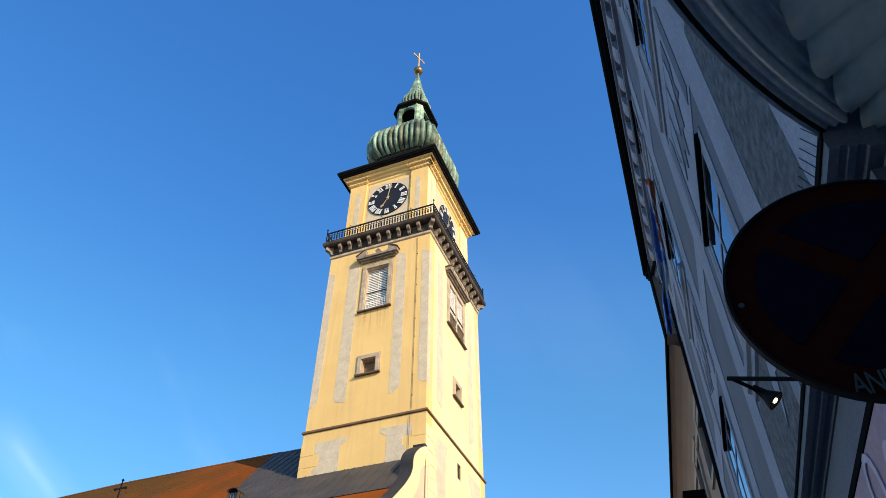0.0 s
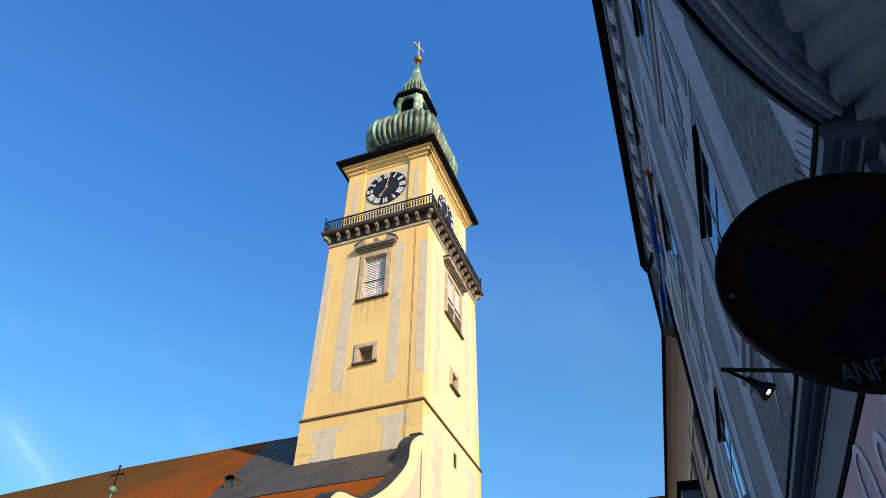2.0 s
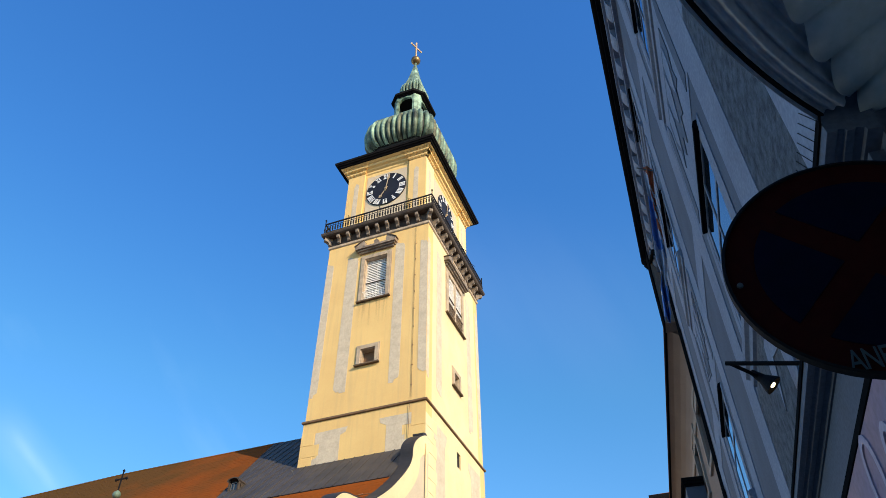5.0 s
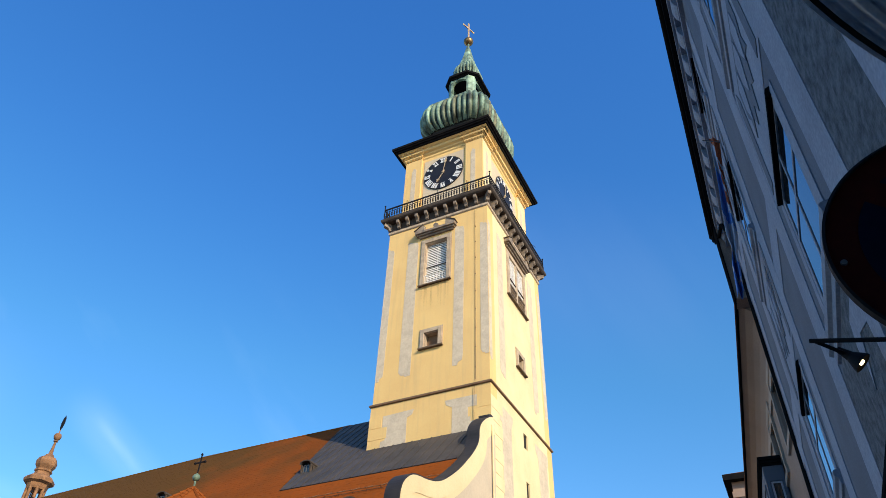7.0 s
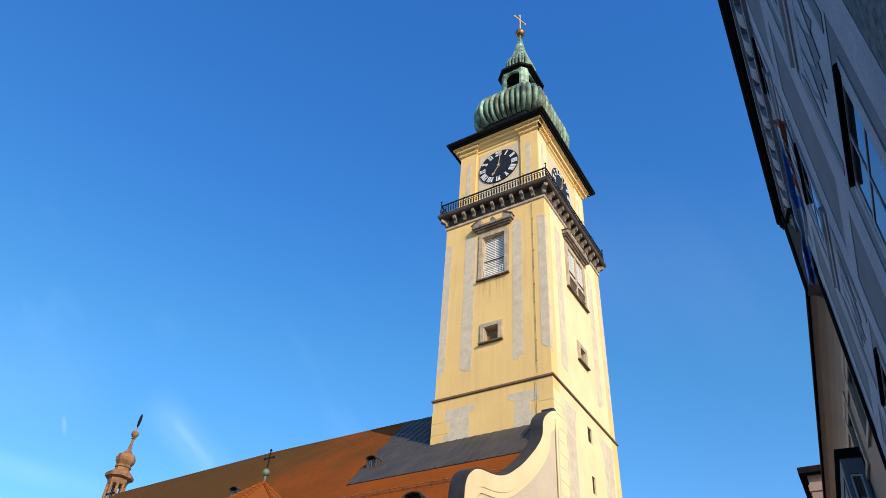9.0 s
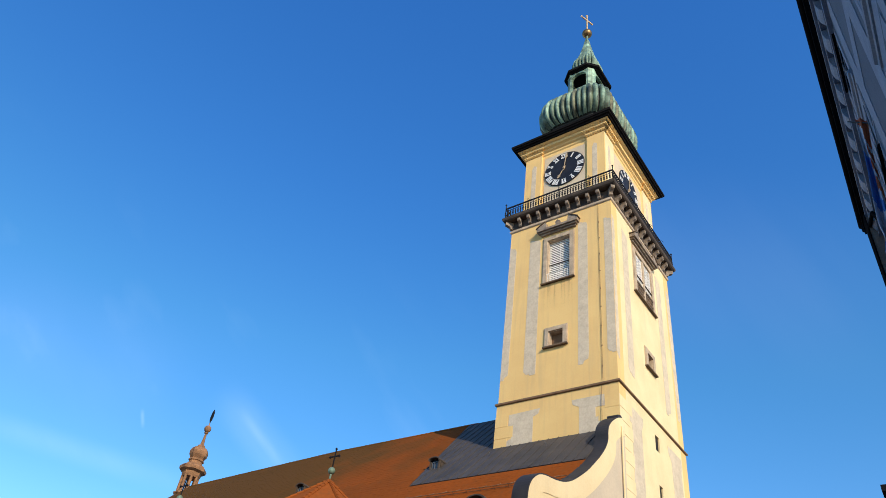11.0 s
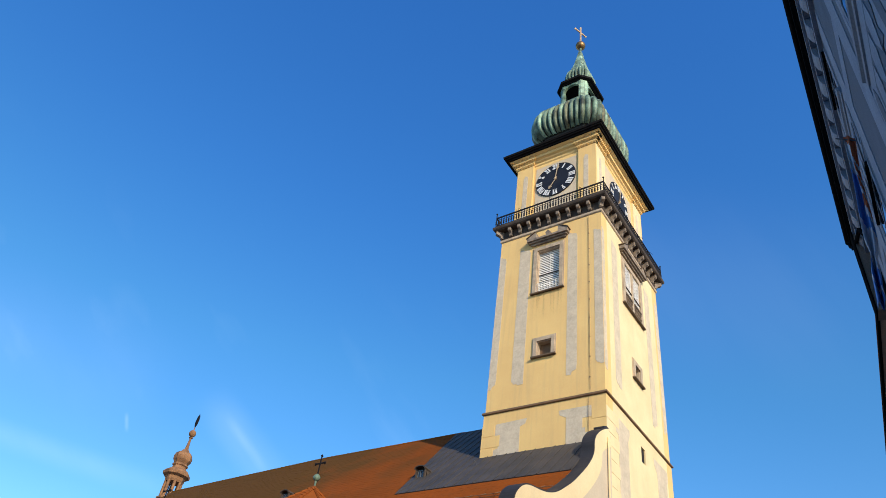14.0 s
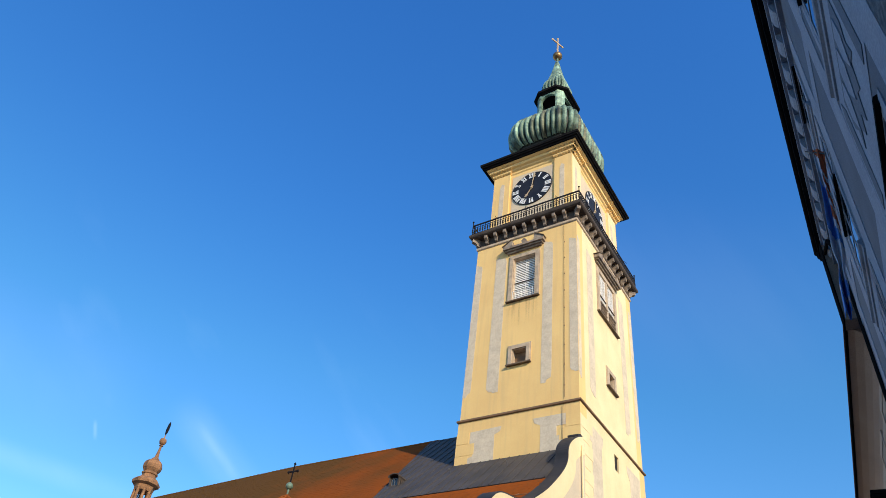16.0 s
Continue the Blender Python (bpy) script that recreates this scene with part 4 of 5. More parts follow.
rng = random.Random(4)
bm = bmesh.new()
course = 0
y = -0.12
while y > -EAVE_Y + 0.3:
    step = 0.26
    y2 = y - step
    xa, xb = RX0, RX1 if y2 < -8.2 else metal_edge(y) - 0.05
    x = xa + (course % 2) * 0.19
    while x < xb - 0.1:
        wmax = 0.38 if x > -30 else 0.76
        x2 = min(x + wmax, xb)
        lift = 0.012 + rng.uniform(0, 0.006)
        vs = [bm.verts.new(on_roof(x + 0.003, y, 0.012)), bm.verts.new(on_roof(x2 - 0.003, y, 0.012)), bm.verts.new(on_roof(x2 - 0.003, y2 - 0.05, lift)), bm.verts.new(on_roof((x + x2) / 2, y2 - 0.07, lift)), bm.verts.new(on_roof(x + 0.003, y2 - 0.05, lift))]
        lo = [bm.verts.new(on_roof(x2 - 0.003, y2 - 0.05, 0.0)), bm.verts.new(on_roof((x + x2) / 2, y2 - 0.07, 0.0)), bm.verts.new(on_roof(x + 0.003, y2 - 0.05, 0.0))]
        bm.faces.new(vs[::-1])
        bm.faces.new((vs[2], vs[3], lo[1], lo[0]))
        bm.faces.new((vs[3], vs[4], lo[2], lo[1]))
        x = x2
    y = y2
    course += 1
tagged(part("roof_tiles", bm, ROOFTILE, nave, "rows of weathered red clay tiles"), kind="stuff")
bm = bmesh.new()
x = RX0
while x < -9.0:
    L = 0.42
    lathe(bm, [(0.16, 0), (0.14, L + 0.04)], 8, Matrix.Translation((x, 0, ZR - 0.1 - sag(x))) @ Matrix.Rotation(radians(90), 4, "Y"))
    x += L
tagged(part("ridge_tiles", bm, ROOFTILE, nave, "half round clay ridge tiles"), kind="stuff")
# sheet metal round the foot of the tower, in strips with standing seams
ZY = -8.15
bm = bmesh.new()
poly = [(-9.5, -0.05), (RX1, -0.05), (RX1, ZY), (metal_edge(ZY), ZY)]
vs = [bm.verts.new(on_roof(px, py, 0.05)) for px, py in poly]
lo = [bm.verts.new(on_roof(px, py, -0.02)) for px, py in poly]
bm.faces.new(vs[::-1])
for i in range(4):
    bm.faces.new((vs[i], vs[(i + 1) % 4], lo[(i + 1) % 4], lo[i]))
bmesh.ops.recalc_face_normals(bm, faces=bm.faces[:])
sheet = part("metal_roofing", bm, ZINC, nave, "dark weathered sheet metal with standing seams")
x = -9.0
while x < RX1:
    t_y = -0.1 if x > -9.5 else -1
    bm = bmesh.new()
    y_low = ZY + 0.02 if x > metal_edge(ZY) else -(x + 9.5) / (2.2 / 8.1)
    a, b = on_roof(x, t_y, 0.05), on_roof(x, y_low, 0.05)
    w = Vector((0.018, 0, 0))
    q = [bm.verts.new(p + dd) for p in (a, b) for dd in (-w, w, w + RN * 0.03, -w + RN * 0.03)]
    for f in ((0, 1, 5, 4), (1, 2, 6, 5), (2, 3, 7, 6), (3, 0, 4, 7), (4, 5, 6, 7), (3, 2, 1, 0)):
        bm.faces.new([q[i] for i in f])
    part("standing_seam", bm, ZINC, sheet)
    x += 0.62
for px, py in ((-3.6, -5.9), (0.1, -6.0), (3.0, -4.0)):
    bm = bmesh.new()
    p = on_roof(px, py, 0.05)
    rod(bm, p, p + RN * 0.25, 0.02, 6)
    rod(bm, p + RN * 0.25, p + RN * 0.3 - RU * 0.12, 0.02, 6)
    part("roof_hook", bm, STEEL, sheet)
# snow guard
guard = part("snow_guard", boxes(), IRON, nave, "iron snow guard rails on brackets")
bm = bmesh.new()
for up in (0.08, 0.2):
    rod(bm, on_roof(-8.7, -9.88, up), on_roof(RX1, -9.88, up), 0.014, 6)
part("guard_rail", bm, BROWNSTONE, guard)
for i in range(15):
    bm = bmesh.new()
    px = -8.5 + i * 0.8
    rod(bm, on_roof(px, -9.88, 0.0), on_roof(px, -9.88, 0.23), 0.013, 5)
    rod(bm, on_roof(px, -9.35, 0.0), on_roof(px, -9.88, 0.2), 0.01, 5)
    part("guard_bracket", bm, BROWNSTONE, guard)


def dormer(x, y, w, h):
    """A small eyebrow dormer with a round metal roof and a little window."""
    z = roof_z(y)
    d = thing("roof_dormer", "small round-topped metal roof dormer with a little window", "dormer", Matrix.Translation((x, y, z)), "roof dormers")
    arc = [(w / 2 * math.cos(a), h + w * 0.28 * math.sin(a)) for a in [math.pi * i / 10 for i in range(11)]]
    depth = (h + w * 0.3) / K + 0.2
    bm = bmesh.new()
    prism(bm, [(-w / 2, -0.15), (-w / 2 + 0.09, -0.15), (-w / 2 + 0.09, h), (-w / 2, h)], depth)
    part("dormer_cheek", bm, DARKSTONE, d)
    bm = bmesh.new()
    prism(bm, [(w / 2 - 0.09, -0.15), (w / 2, -0.15), (w / 2, h), (w / 2 - 0.09, h)], depth)
    part("dormer_cheek", bm, DARKSTONE, d)
    bm = bmesh.new()
    out = [(px * 1.14, pz + 0.06) for px, pz in arc]
    prism(bm, out + [(px, pz) for px, pz in arc[::-1]], depth + 0.12, Matrix.Translation((0, -0.12, 0)))
    part("dormer_roof", bm, DARKSTONE, d, "rounded dark brown sheet metal roof")
    bm = bmesh.new()
    prism(bm, arc + [(-w / 2 + 0.0, -0.1), (w / 2, -0.1)], 0.05, Matrix.Translation((0, 0.15, 0)))
    part("dormer_back", bm, DARK, d)
    bm = bmesh.new()
    for a, b, c, e in ((-w * 0.3, -w * 0.24, 0, h), (w * 0.24, w * 0.3, 0, h), (-0.025, 0.025, 0, h), (-w * 0.3, w * 0.3, h - 0.06, h), (-w * 0.3, w * 0.3, 0, 0.07)):
        box(bm, a, b, 0.05, 0.12, c, e)
    part("dormer_window_frame", bm, STEEL, d)
    for s in (-1, 1):
        part("dormer_pane", boxes((min(s * 0.03, s * w * 0.24), max(s * 0.03, s * w * 0.24), 0.08, 0.1, 0.07, h - 0.06)), GLASS, d)
    return d


dormer(-7.05, -6.55, 0.7, 0.56)
dormer(0.0, -12.1, 0.95, 0.68)
dormer(-17.5, -7.05, 0.7, 0.6)


def stair_turret(x, y, z_apex, r):
    """An eight-sided tiled cap with hip tiles, a ball and an iron cross."""
    t = thing("roof_turret", "small eight-sided turret with red tiled pyramid roof, ball and iron cross", "turret", Matrix.Translation((x, y, 0)), "roof turrets")
    zb = z_apex - r * 0.85
    bm = bmesh.new()
    lathe(bm, [(r * 0.93, 0), (r * 0.93, zb + 0.05)], 8, start=math.pi / 8)
    part("turret_wall", bm, CREAM, t)
    bm = bmesh.new()
    n = 14
    prof = []
    for i in range(n):
        f0, f1 = 1 - i / n, 1 - (i + 1) / n
        prof += [(r * 1.06 * f0 + 0.03, zb + (1 - f0) * (z_apex - zb) + 0.0), (r * 1.06 * f1 + 0.045, zb + (1 - f1) * (z_apex - zb) + 0.01)]
    lathe(bm, prof, 8, start=math.pi / 8)
    part("turret_roof", bm, TILE, t, "orange clay tiles in courses")
    bm = bmesh.new()
    for i in range(8):
        a = math.pi / 8 + i * math.pi / 4
        for k in range(12):
            f0, f1 = 1 - k / 12, 1 - (k + 1.15) / 12
            p = Vector((r * 1.06 * f0 * math.cos(a), r * 1.06 * f0 * math.sin(a), zb + (1 - f0) * (z_apex - zb) + 0.06))
            q = Vector((r * 1.06 * f1 * math.cos(a), r * 1.06 * f1 * math.sin(a), zb + (1 - f1) * (z_apex - zb) + 0.03))
            rod(bm, p, q, 0.1, 6, 0.085)
    part("hip_tiles", bm, TILE, t)
    bm = bmesh.new()
    rod(bm, (0, 0, z_apex - 0.15), (0, 0, z_apex + 0.75), 0.05, 8)
    part("turret_stem", bm, COPPER, t)
    bm = bmesh.new()
    bmesh.ops.create_uvsphere(bm, u_segments=16, v_segments=10, radius=0.19, matrix=Matrix.Translation((0, 0, z_apex + 0.55)))
    part("turret_ball", bm, COPPER, t, "green patinated copper ball", smooth=True)
    bm = bmesh.new()
    box(bm, -0.026, 0.026, -0.025, 0.025, z_apex + 0.7, z_apex + 1.75)
    box(bm, -0.3, 0.3, -0.02, 0.02, z_apex + 1.3, z_apex + 1.37)
    for px, pz in ((0, 1.75), (-0.32, 1.33), (0.32, 1.33)):
        lathe(bm, [(0.02, pz - 0.08), (0.075, pz), (0.02, pz + 0.08)], 6, Matrix.Translation((px, 0, z_apex)))
    part("turret_cross", bm, IRON, t, "black iron cross")
    return t


stair_turret(-8.6, -13.0, 14.95, 3.4)
stair_turret(-21.2, -13.0, 14.95, 3.4)

# gable wall with volutes beside the tower
gable = thing("volute_gable", "cream baroque gable wall with curled volute beside the church tower", "gable")
VOL = [(-5.05, 19.95), (-5.5, 19.75), (-6.1, 19.35), (-6.62, 18.85), (-6.85, 18.4), (-6.9, 17.9), (-7.15, 17.4), (-7.7, 16.75), (-8.42, 16.05), (-9.2, 15.35), (-9.96, 14.77), (-10.8, 14.2), (-11.6, 13.83), (-12.4, 13.62), (-13.1, 13.5), (-13.6, 13.35), (-13.98, 13.1), (-14.3, 12.75), (-14.46, 12.3), (-14.5, 11.7), (-14.5, 10.5), (-15.0, 9.6), (-16.4, 9.0), (-16.6, 8.2)]
SMOOTH = []
for i in range(len(VOL) - 1):
    p0, p1, p2, p3 = (Vector(VOL[min(max(k, 0), len(VOL) - 1)]) for k in (i - 1, i, i + 1, i + 2))
    for t in (0.0, 0.33, 0.67):
        q = 0.5 * (2 * p1 + (p2 - p0) * t + (2 * p0 - 5 * p1 + 4 * p2 - p3) * t * t + (3 * p1 - p0 - 3 * p2 + p3) * t ** 3)
        SMOOTH.append((q.x, q.y))
SOUTH_CURL = SMOOTH + [VOL[-1]]
for s in (1, -1):
    VOL = SOUTH_CURL if s > 0 else [(py, pz - 1.4) for py, pz in SOUTH_CURL]
    bm = bmesh.new()
    core = [(py + 0.35 * 1, pz - 0.22) for py, pz in VOL]
    pts = [(s * py, pz) for py, pz in core] + [(s * -16.2, 0), (s * -5.0, 0)]
    frame_m = Matrix.Translation((3.43, 0, 0)) @ Matrix.Rotation(radians(90), 4, "Z") @ Matrix.Diagonal((1, -1, 1, 1))
    prism(bm, pts if s < 0 else pts[::-1], 0.6, frame_m)
    part("gable_wall", bm, FIELD, gable, "beige rendered field of the gable")
    # the raised cream border that follows the curl
    bm = bmesh.new()
    for a, b in zip(range(len(VOL)), range(1, len(VOL))):
        quad = []
        for i in (a, b):
            p0, p1 = VOL[max(i - 1, 0)], VOL[min(i + 1, len(VOL) - 1)]
            d = Vector((p1[0] - p0[0], p1[1] - p0[1])).normalized()
            nn = Vector((-d.y, d.x))
            quad.append((Vector(VOL[i]), Vector(VOL[i]) + nn * 0.95, Vector(VOL[i]) + nn * 0.7))
        for x0, x1, ia, ib in ((4.0, 4.085, 0, 2), (4.0, 4.06, 2, 1)):
            c = [quad[0][ia], quad[1][ia], quad[1][ib], quad[0][ib]]
            v = [bm.verts.new((xv, s * q.x, q.y)) for xv in (x1, x0) for q in c]
            for f in ((0, 1, 2, 3), (7, 6, 5, 4), (0, 4, 5, 1), (1, 5, 6, 2), (2, 6, 7, 3), (3, 7, 4, 0)):
                bm.faces.new([v[i] for i in f])
    bmesh.ops.remove_doubles(bm, verts=bm.verts[:], dist=0.0005)
    bmesh.ops.recalc_face_normals(bm, faces=bm.faces[:])
    part("gable_border", bm, CREAM, gable, "raised cream plaster border")
    bm = bmesh.new()
    for a, b in zip(range(len(VOL)), range(1, len(VOL))):
        quad = []
        for i in (a, b):
            p0, p1 = VOL[max(i - 1, 0)], VOL[min(i + 1, len(VOL) - 1)]
            d = Vector((p1[0] - p0[0], p1[1] - p0[1])).normalized()
            nn = Vector((-d.y, d.x))
            quad.append((Vector(VOL[i]) - nn * 0.06, Vector(VOL[i]) + nn * 0.05))
        c = [quad[0][0], quad[1][0], quad[1][1], quad[0][1]]
        v = [bm.verts.new((xv, s * q.x, q.y)) for xv in (4.07, 3.36) for q in c]
        for f in ((0, 1, 2, 3), (7, 6, 5, 4), (0, 4, 5, 1), (1, 5, 6, 2), (2, 6, 7, 3), (3, 7, 4, 0)):
            bm.faces.new([v[i] for i in f])
    bmesh.ops.remove_doubles(bm, verts=bm.verts[:], dist=0.0005)
    bmesh.ops.recalc_face_normals(bm, faces=bm.faces[:])
    part("gable_coping", bm, COPING, gable, "dark sheet metal coping")
    # the scroll drawn in the lower curl
    bm = bmesh.new()
    last = None
    for i in range(46):
        a = i / 45 * 2.6 * math.pi
        r = 1.45 - 1.15 * i / 45
        q = Vector((-12.75 - r * math.cos(a * 1.0) * 0.8, 10.9 + r * math.sin(a) * 1.2))
        if last is not None:
            d = (q - last).normalized()
            nn = Vector((-d.y, d.x)) * 0.05
            v = [bm.verts.new((xv, s * w.x, w.y)) for xv in (4.075, 4.0) for w in (last - nn, q - nn, q + nn, last + nn)]
            for f in ((0, 1, 2, 3), (7, 6, 5, 4), (0, 4, 5, 1), (1, 5, 6, 2), (2, 6, 7, 3), (3, 7, 4, 0)):
                bm.faces.new([v[j] for j in f])
        last = q
    bmesh.ops.recalc_face_normals(bm, faces=bm.faces[:])
    part("gable_scroll", bm, CREAM, gable)

bm = bmesh.new()
rod(bm, (4.13, -5.28, 0.0), (4.13, -5.28, 19.3), 0.05, 8)
rod(bm, (4.13, -5.28, 19.3), (4.0, -5.28, 19.5), 0.05, 8)
part("rain_pipe", bm, CREAM, gable, "cream painted rain pipe in the corner by the tower")
bm = bmesh.new()
prism(bm, [(-5.5, 19.84), (-4.98, 19.97), (-4.98, 20.06), (-5.2, 20.08), (-5.5, 19.95)], 0.62, Matrix.Translation((3.4, 0, 0)) @ Matrix(((0, 1, 0, 0), (1, 0, 0, 0), (0, 0, 1, 0), (0, 0, 0, 1))))
part("gable_cap", bm, COPING, gable, "dark lead cap against the tower")

# slender spire of another church, far behind
far = thing("distant_spire", "slender terracotta-coloured stone lantern spire with onion and weather vane", "spire", Matrix.Translation((-69.0, 17.8, 38.1)))
bm = bmesh.new()
lathe(bm, [(1.35, -38.1), (1.35, -5.2), (1.5, -5.1), (1.5, -4.9), (1.3, -4.8)], 8, start=0.3)
part("spire_shaft", bm, FAWN, far)
for i in range(8):
    a = 0.3 + i * math.pi / 4
    bm = bmesh.new()
    lathe(bm, [(0.2, -4.8), (0.2, -2.3)], 6, Matrix.Translation((1.05 * math.cos(a), 1.05 * math.sin(a), 0)))
    part("spire_column", bm, FAWN, far)
bm = bmesh.new()
lathe(bm, [(1.2, -2.6), (1.3, -2.3), (1.35, -1.9), (1.85, -1.7), (1.9, -1.35), (1.6, -1.0), (1.0, -0.7), (0.95, -0.3), (1.1, -0.2), (1.1, 0.0), (0.95, 0.1), (1.25, 0.6), (1.3, 1.1), (1.1, 1.6), (0.6, 1.9), (0.5, 2.15), (0.28, 2.3), (0.2, 3.0), (0.14, 4.0), (0.3, 4.05), (0.3, 4.15), (0.12, 4.2)], 8, start=0.3)
part("spire_onion", bm, FAWN, far)
bm = bmesh.new()
lathe(bm, [(0.1, 4.2), (0.4, 4.4), (0.52, 4.75), (0.4, 5.1), (0.08, 5.3), (0.07, 5.7)], 10)
part("spire_ball", bm, FAWN, far, smooth=True)
bm = bmesh.new()
lathe(bm, [(0.02, 5.6), (0.3, 6.1), (0.4, 6.7), (0.32, 7.4), (0.02, 7.9)], 8, Matrix.Diagonal((1, 0.25, 1, 1)))
part("weather_vane", bm, IRON, far, "dark oval weather vane")

# ---------------------------------------------------------------- house along the street
EYE_X, EYE_Y = 17.95, -37.82
WALL_D, AZ = 0.95, radians(-2.9)


def street(az, s, lat):
    """Frame with x along the street at that bearing, y out of the wall, origin at s along and lat to the right of the first stand."""
    e0, n0 = Vector((math.sin(AZ), math.cos(AZ), 0)), Vector((math.cos(AZ), -math.sin(AZ), 0))
    o = Vector((EYE_X, EYE_Y, 0)) + e0 * s + n0 * lat
    e = Vector((math.sin(az), math.cos(az), 0))
    n = Vector((math.cos(az), -math.sin(az), 0))
    return Matrix(((e.x, -n.x, 0, o.x), (e.y, -n.y, 0, o.y), (0, 0, 1, 0), (0, 0, 0, 1)))


FM = street(AZ, 0, WALL_D)
S0, S1, ZE = -6.0, 14.7, 14.76
S2 = 16.9                         # the eaves run on to the next house
house = thing("stucco_house", "grey town house with pale stucco window surrounds, in shade", "house", FM)
FLOORS = ((5.3, 6.87), (9.35, 10.95), (12.75, 14.2))      # sill and blind box of each storey
BAYS = (5.47, 10.45)
WW = 0.74
PORTAL = (-1.95, 1.95, 0.0, 3.72)
holes = [(c - WW, c + WW, a, b) for c in BAYS for a, b in FLOORS] + [PORTAL]
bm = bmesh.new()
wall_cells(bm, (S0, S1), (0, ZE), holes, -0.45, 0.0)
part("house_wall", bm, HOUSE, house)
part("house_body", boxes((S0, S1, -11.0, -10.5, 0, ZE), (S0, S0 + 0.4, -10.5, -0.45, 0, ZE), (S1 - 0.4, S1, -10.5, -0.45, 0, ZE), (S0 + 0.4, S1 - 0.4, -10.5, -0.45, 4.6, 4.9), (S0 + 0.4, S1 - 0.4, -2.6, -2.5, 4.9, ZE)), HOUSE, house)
ALONG = Matrix(((0, 1, 0, 0), (1, 0, 0, 0), (0, 0, 1, 0), (0, 0, 0, 1)))      # sweeps a profile of (out, up) along the street
bm = bmesh.new()
prism(bm, [(0.34, 15.31), (0.34, 15.45), (-5.5, 19.6), (-11.3, 15.45), (-11.3, 15.25)], 16.0 - S0, Matrix.Translation((S0, 0, 0)) @ ALONG)
part("house_roof", bm, TILE, house)
part("eaves_board", boxes((S0, S2, 0.0, 0.33, 15.05, 15.31)), BLACKTIN, house, "dark soffit and gutter board")
bm = bmesh.new()
for i in range(16):
    a0, a1 = math.pi + math.pi * i / 16, math.pi + math.pi * (i + 1) / 16
    p = [(0.335 + r * math.cos(a), 15.37 + r * math.sin(a)) for r, a in ((0.09, a0), (0.09, a1), (0.075, a1), (0.075, a0))]
    v = [bm.verts.new((sx, py, pz)) for sx in (S0, S2 + 0.05) for py, pz in p]
    for f in ((0, 1, 5, 4), (1, 2, 6, 5), (2, 3, 7, 6), (3, 0, 4, 7)):
        bm.faces.new([v[j] for j in f])
bmesh.ops.remove_doubles(bm, verts=bm.verts[:], dist=0.0005)
part("gutter", bm, BLACKTIN, house, "black half round gutter")
bm = bmesh.new()
way = [(S2 - 0.1, 0.33, 15.32), (S2 - 0.1, 0.33, 15.1), (S2 - 0.4, 0.26, 14.8), (S1 + 0.4, 0.12, 14.2), (S1 + 0.03, 0.04, 13.6), (S1 + 0.03, 0.02, 13.0), (S1 + 0.03, 0.02, 0.0)]
for a, b in zip(way, way[1:]):
    rod(bm, a, b, 0.05, 8)
part("downpipe", bm, BLACKTIN, house, "black downpipe with a swan neck")
bm = bmesh.new()
for y0, y1, z0, z1 in ((0.0, 0.09, 14.22, 14.36), (0.0, 0.178, 14.76, 14.9), (0.0, 0.234, 14.9, 15.05)):
    box(bm, S0, S2, y0, y1, z0, z1)
part("house_cornice", bm, TRIM, house, "pale moulded cornice")
bm = bmesh.new()
prism(bm, [(0.0, 14.38), (0.10, 14.40), (0.15, 14.5), (0.178, 14.62), (0.178, 14.755), (0.0, 14.755)], 0.36, ALONG)
mod = part("cornice_block", bm, TRIM, house)
i = 0
s = S0 + 0.1
while s < S2 - 0.4:
    o = mod if i == 0 else new("cornice_block", mod.data)
    o.parent = house
    o.location = (s, 0, 0)
    s += 0.72
    i += 1


def casement(c, z0, z1):
    """A two-leaved window with a high transom, a dark blind box over it and a sill."""
    fr = bmesh.new()
    zm = z0 + (z1 - z0) * 0.62
    leaves = ((c - WW + 0.10, c - 0.025), (c + 0.025, c + WW - 0.10))
    wall_cells(fr, (c - WW, c + WW), (z0, z1), [(a, b, p, q) for a, b in leaves for p, q in ((z0 + 0.08, zm), (zm + 0.045, z1 - 0.03))], 0.008, -0.05)
    bmesh.ops.recalc_face_normals(fr, faces=fr.faces[:])
    win = part("house_window", fr, TRIM, house, "white painted casement window")
    for a, b in leaves:
        part("pane", boxes((a, b, -0.012, 0.0, z0 + 0.08, zm)), GLASS, win)
        part("pane", boxes((a, b, -0.012, 0.0, zm + 0.045, z1 - 0.03)), GLASS, win)
    part("window_reveal", boxes((c - WW, c + WW, -0.44, -0.40, z0, z1)), DARK, house)
    bm = bmesh.new()
    prism(bm, [(0.0, z1), (0.058, z1 - 0.005), (0.06, z1 + 0.04), (0.04, z1 + 0.1), (0.0, z1 + 0.12)], 2 * WW + 0.05, Matrix.Translation((c - WW - 0.03, 0, 0)) @ ALONG)
    part("blind_box", bm, BLACKTIN, house, "black roller blind box")
    bm = bmesh.new()
    prism(bm, [(0.0, z0 - 0.2), (0.03, z0 - 0.19), (0.04, z0 - 0.12), (0.075, z0 - 0.1), (0.085, z0 - 0.04), (0.07, z0 - 0.02), (0.0, z0)], 2.1, Matrix.Translation((c - 1.05, 0, 0)) @ ALONG)
    part("window_sill", bm, TRIM, house)


def scallop(c, half, zt, zb):
    """Outline of a stucco panel: straight sides, and a lower edge of hanging tongues."""
    h = zt - zb
    low = [(-1.0, 0.45), (-0.82, 0.62), (-0.9, 0.85), (-0.6, 0.74), (-0.42, 1.0), (-0.2, 0.86), (0.0, 1.12), (0.2, 0.86), (0.42, 1.0), (0.6, 0.74), (0.9, 0.85), (0.82, 0.62), (1.0, 0.45)]
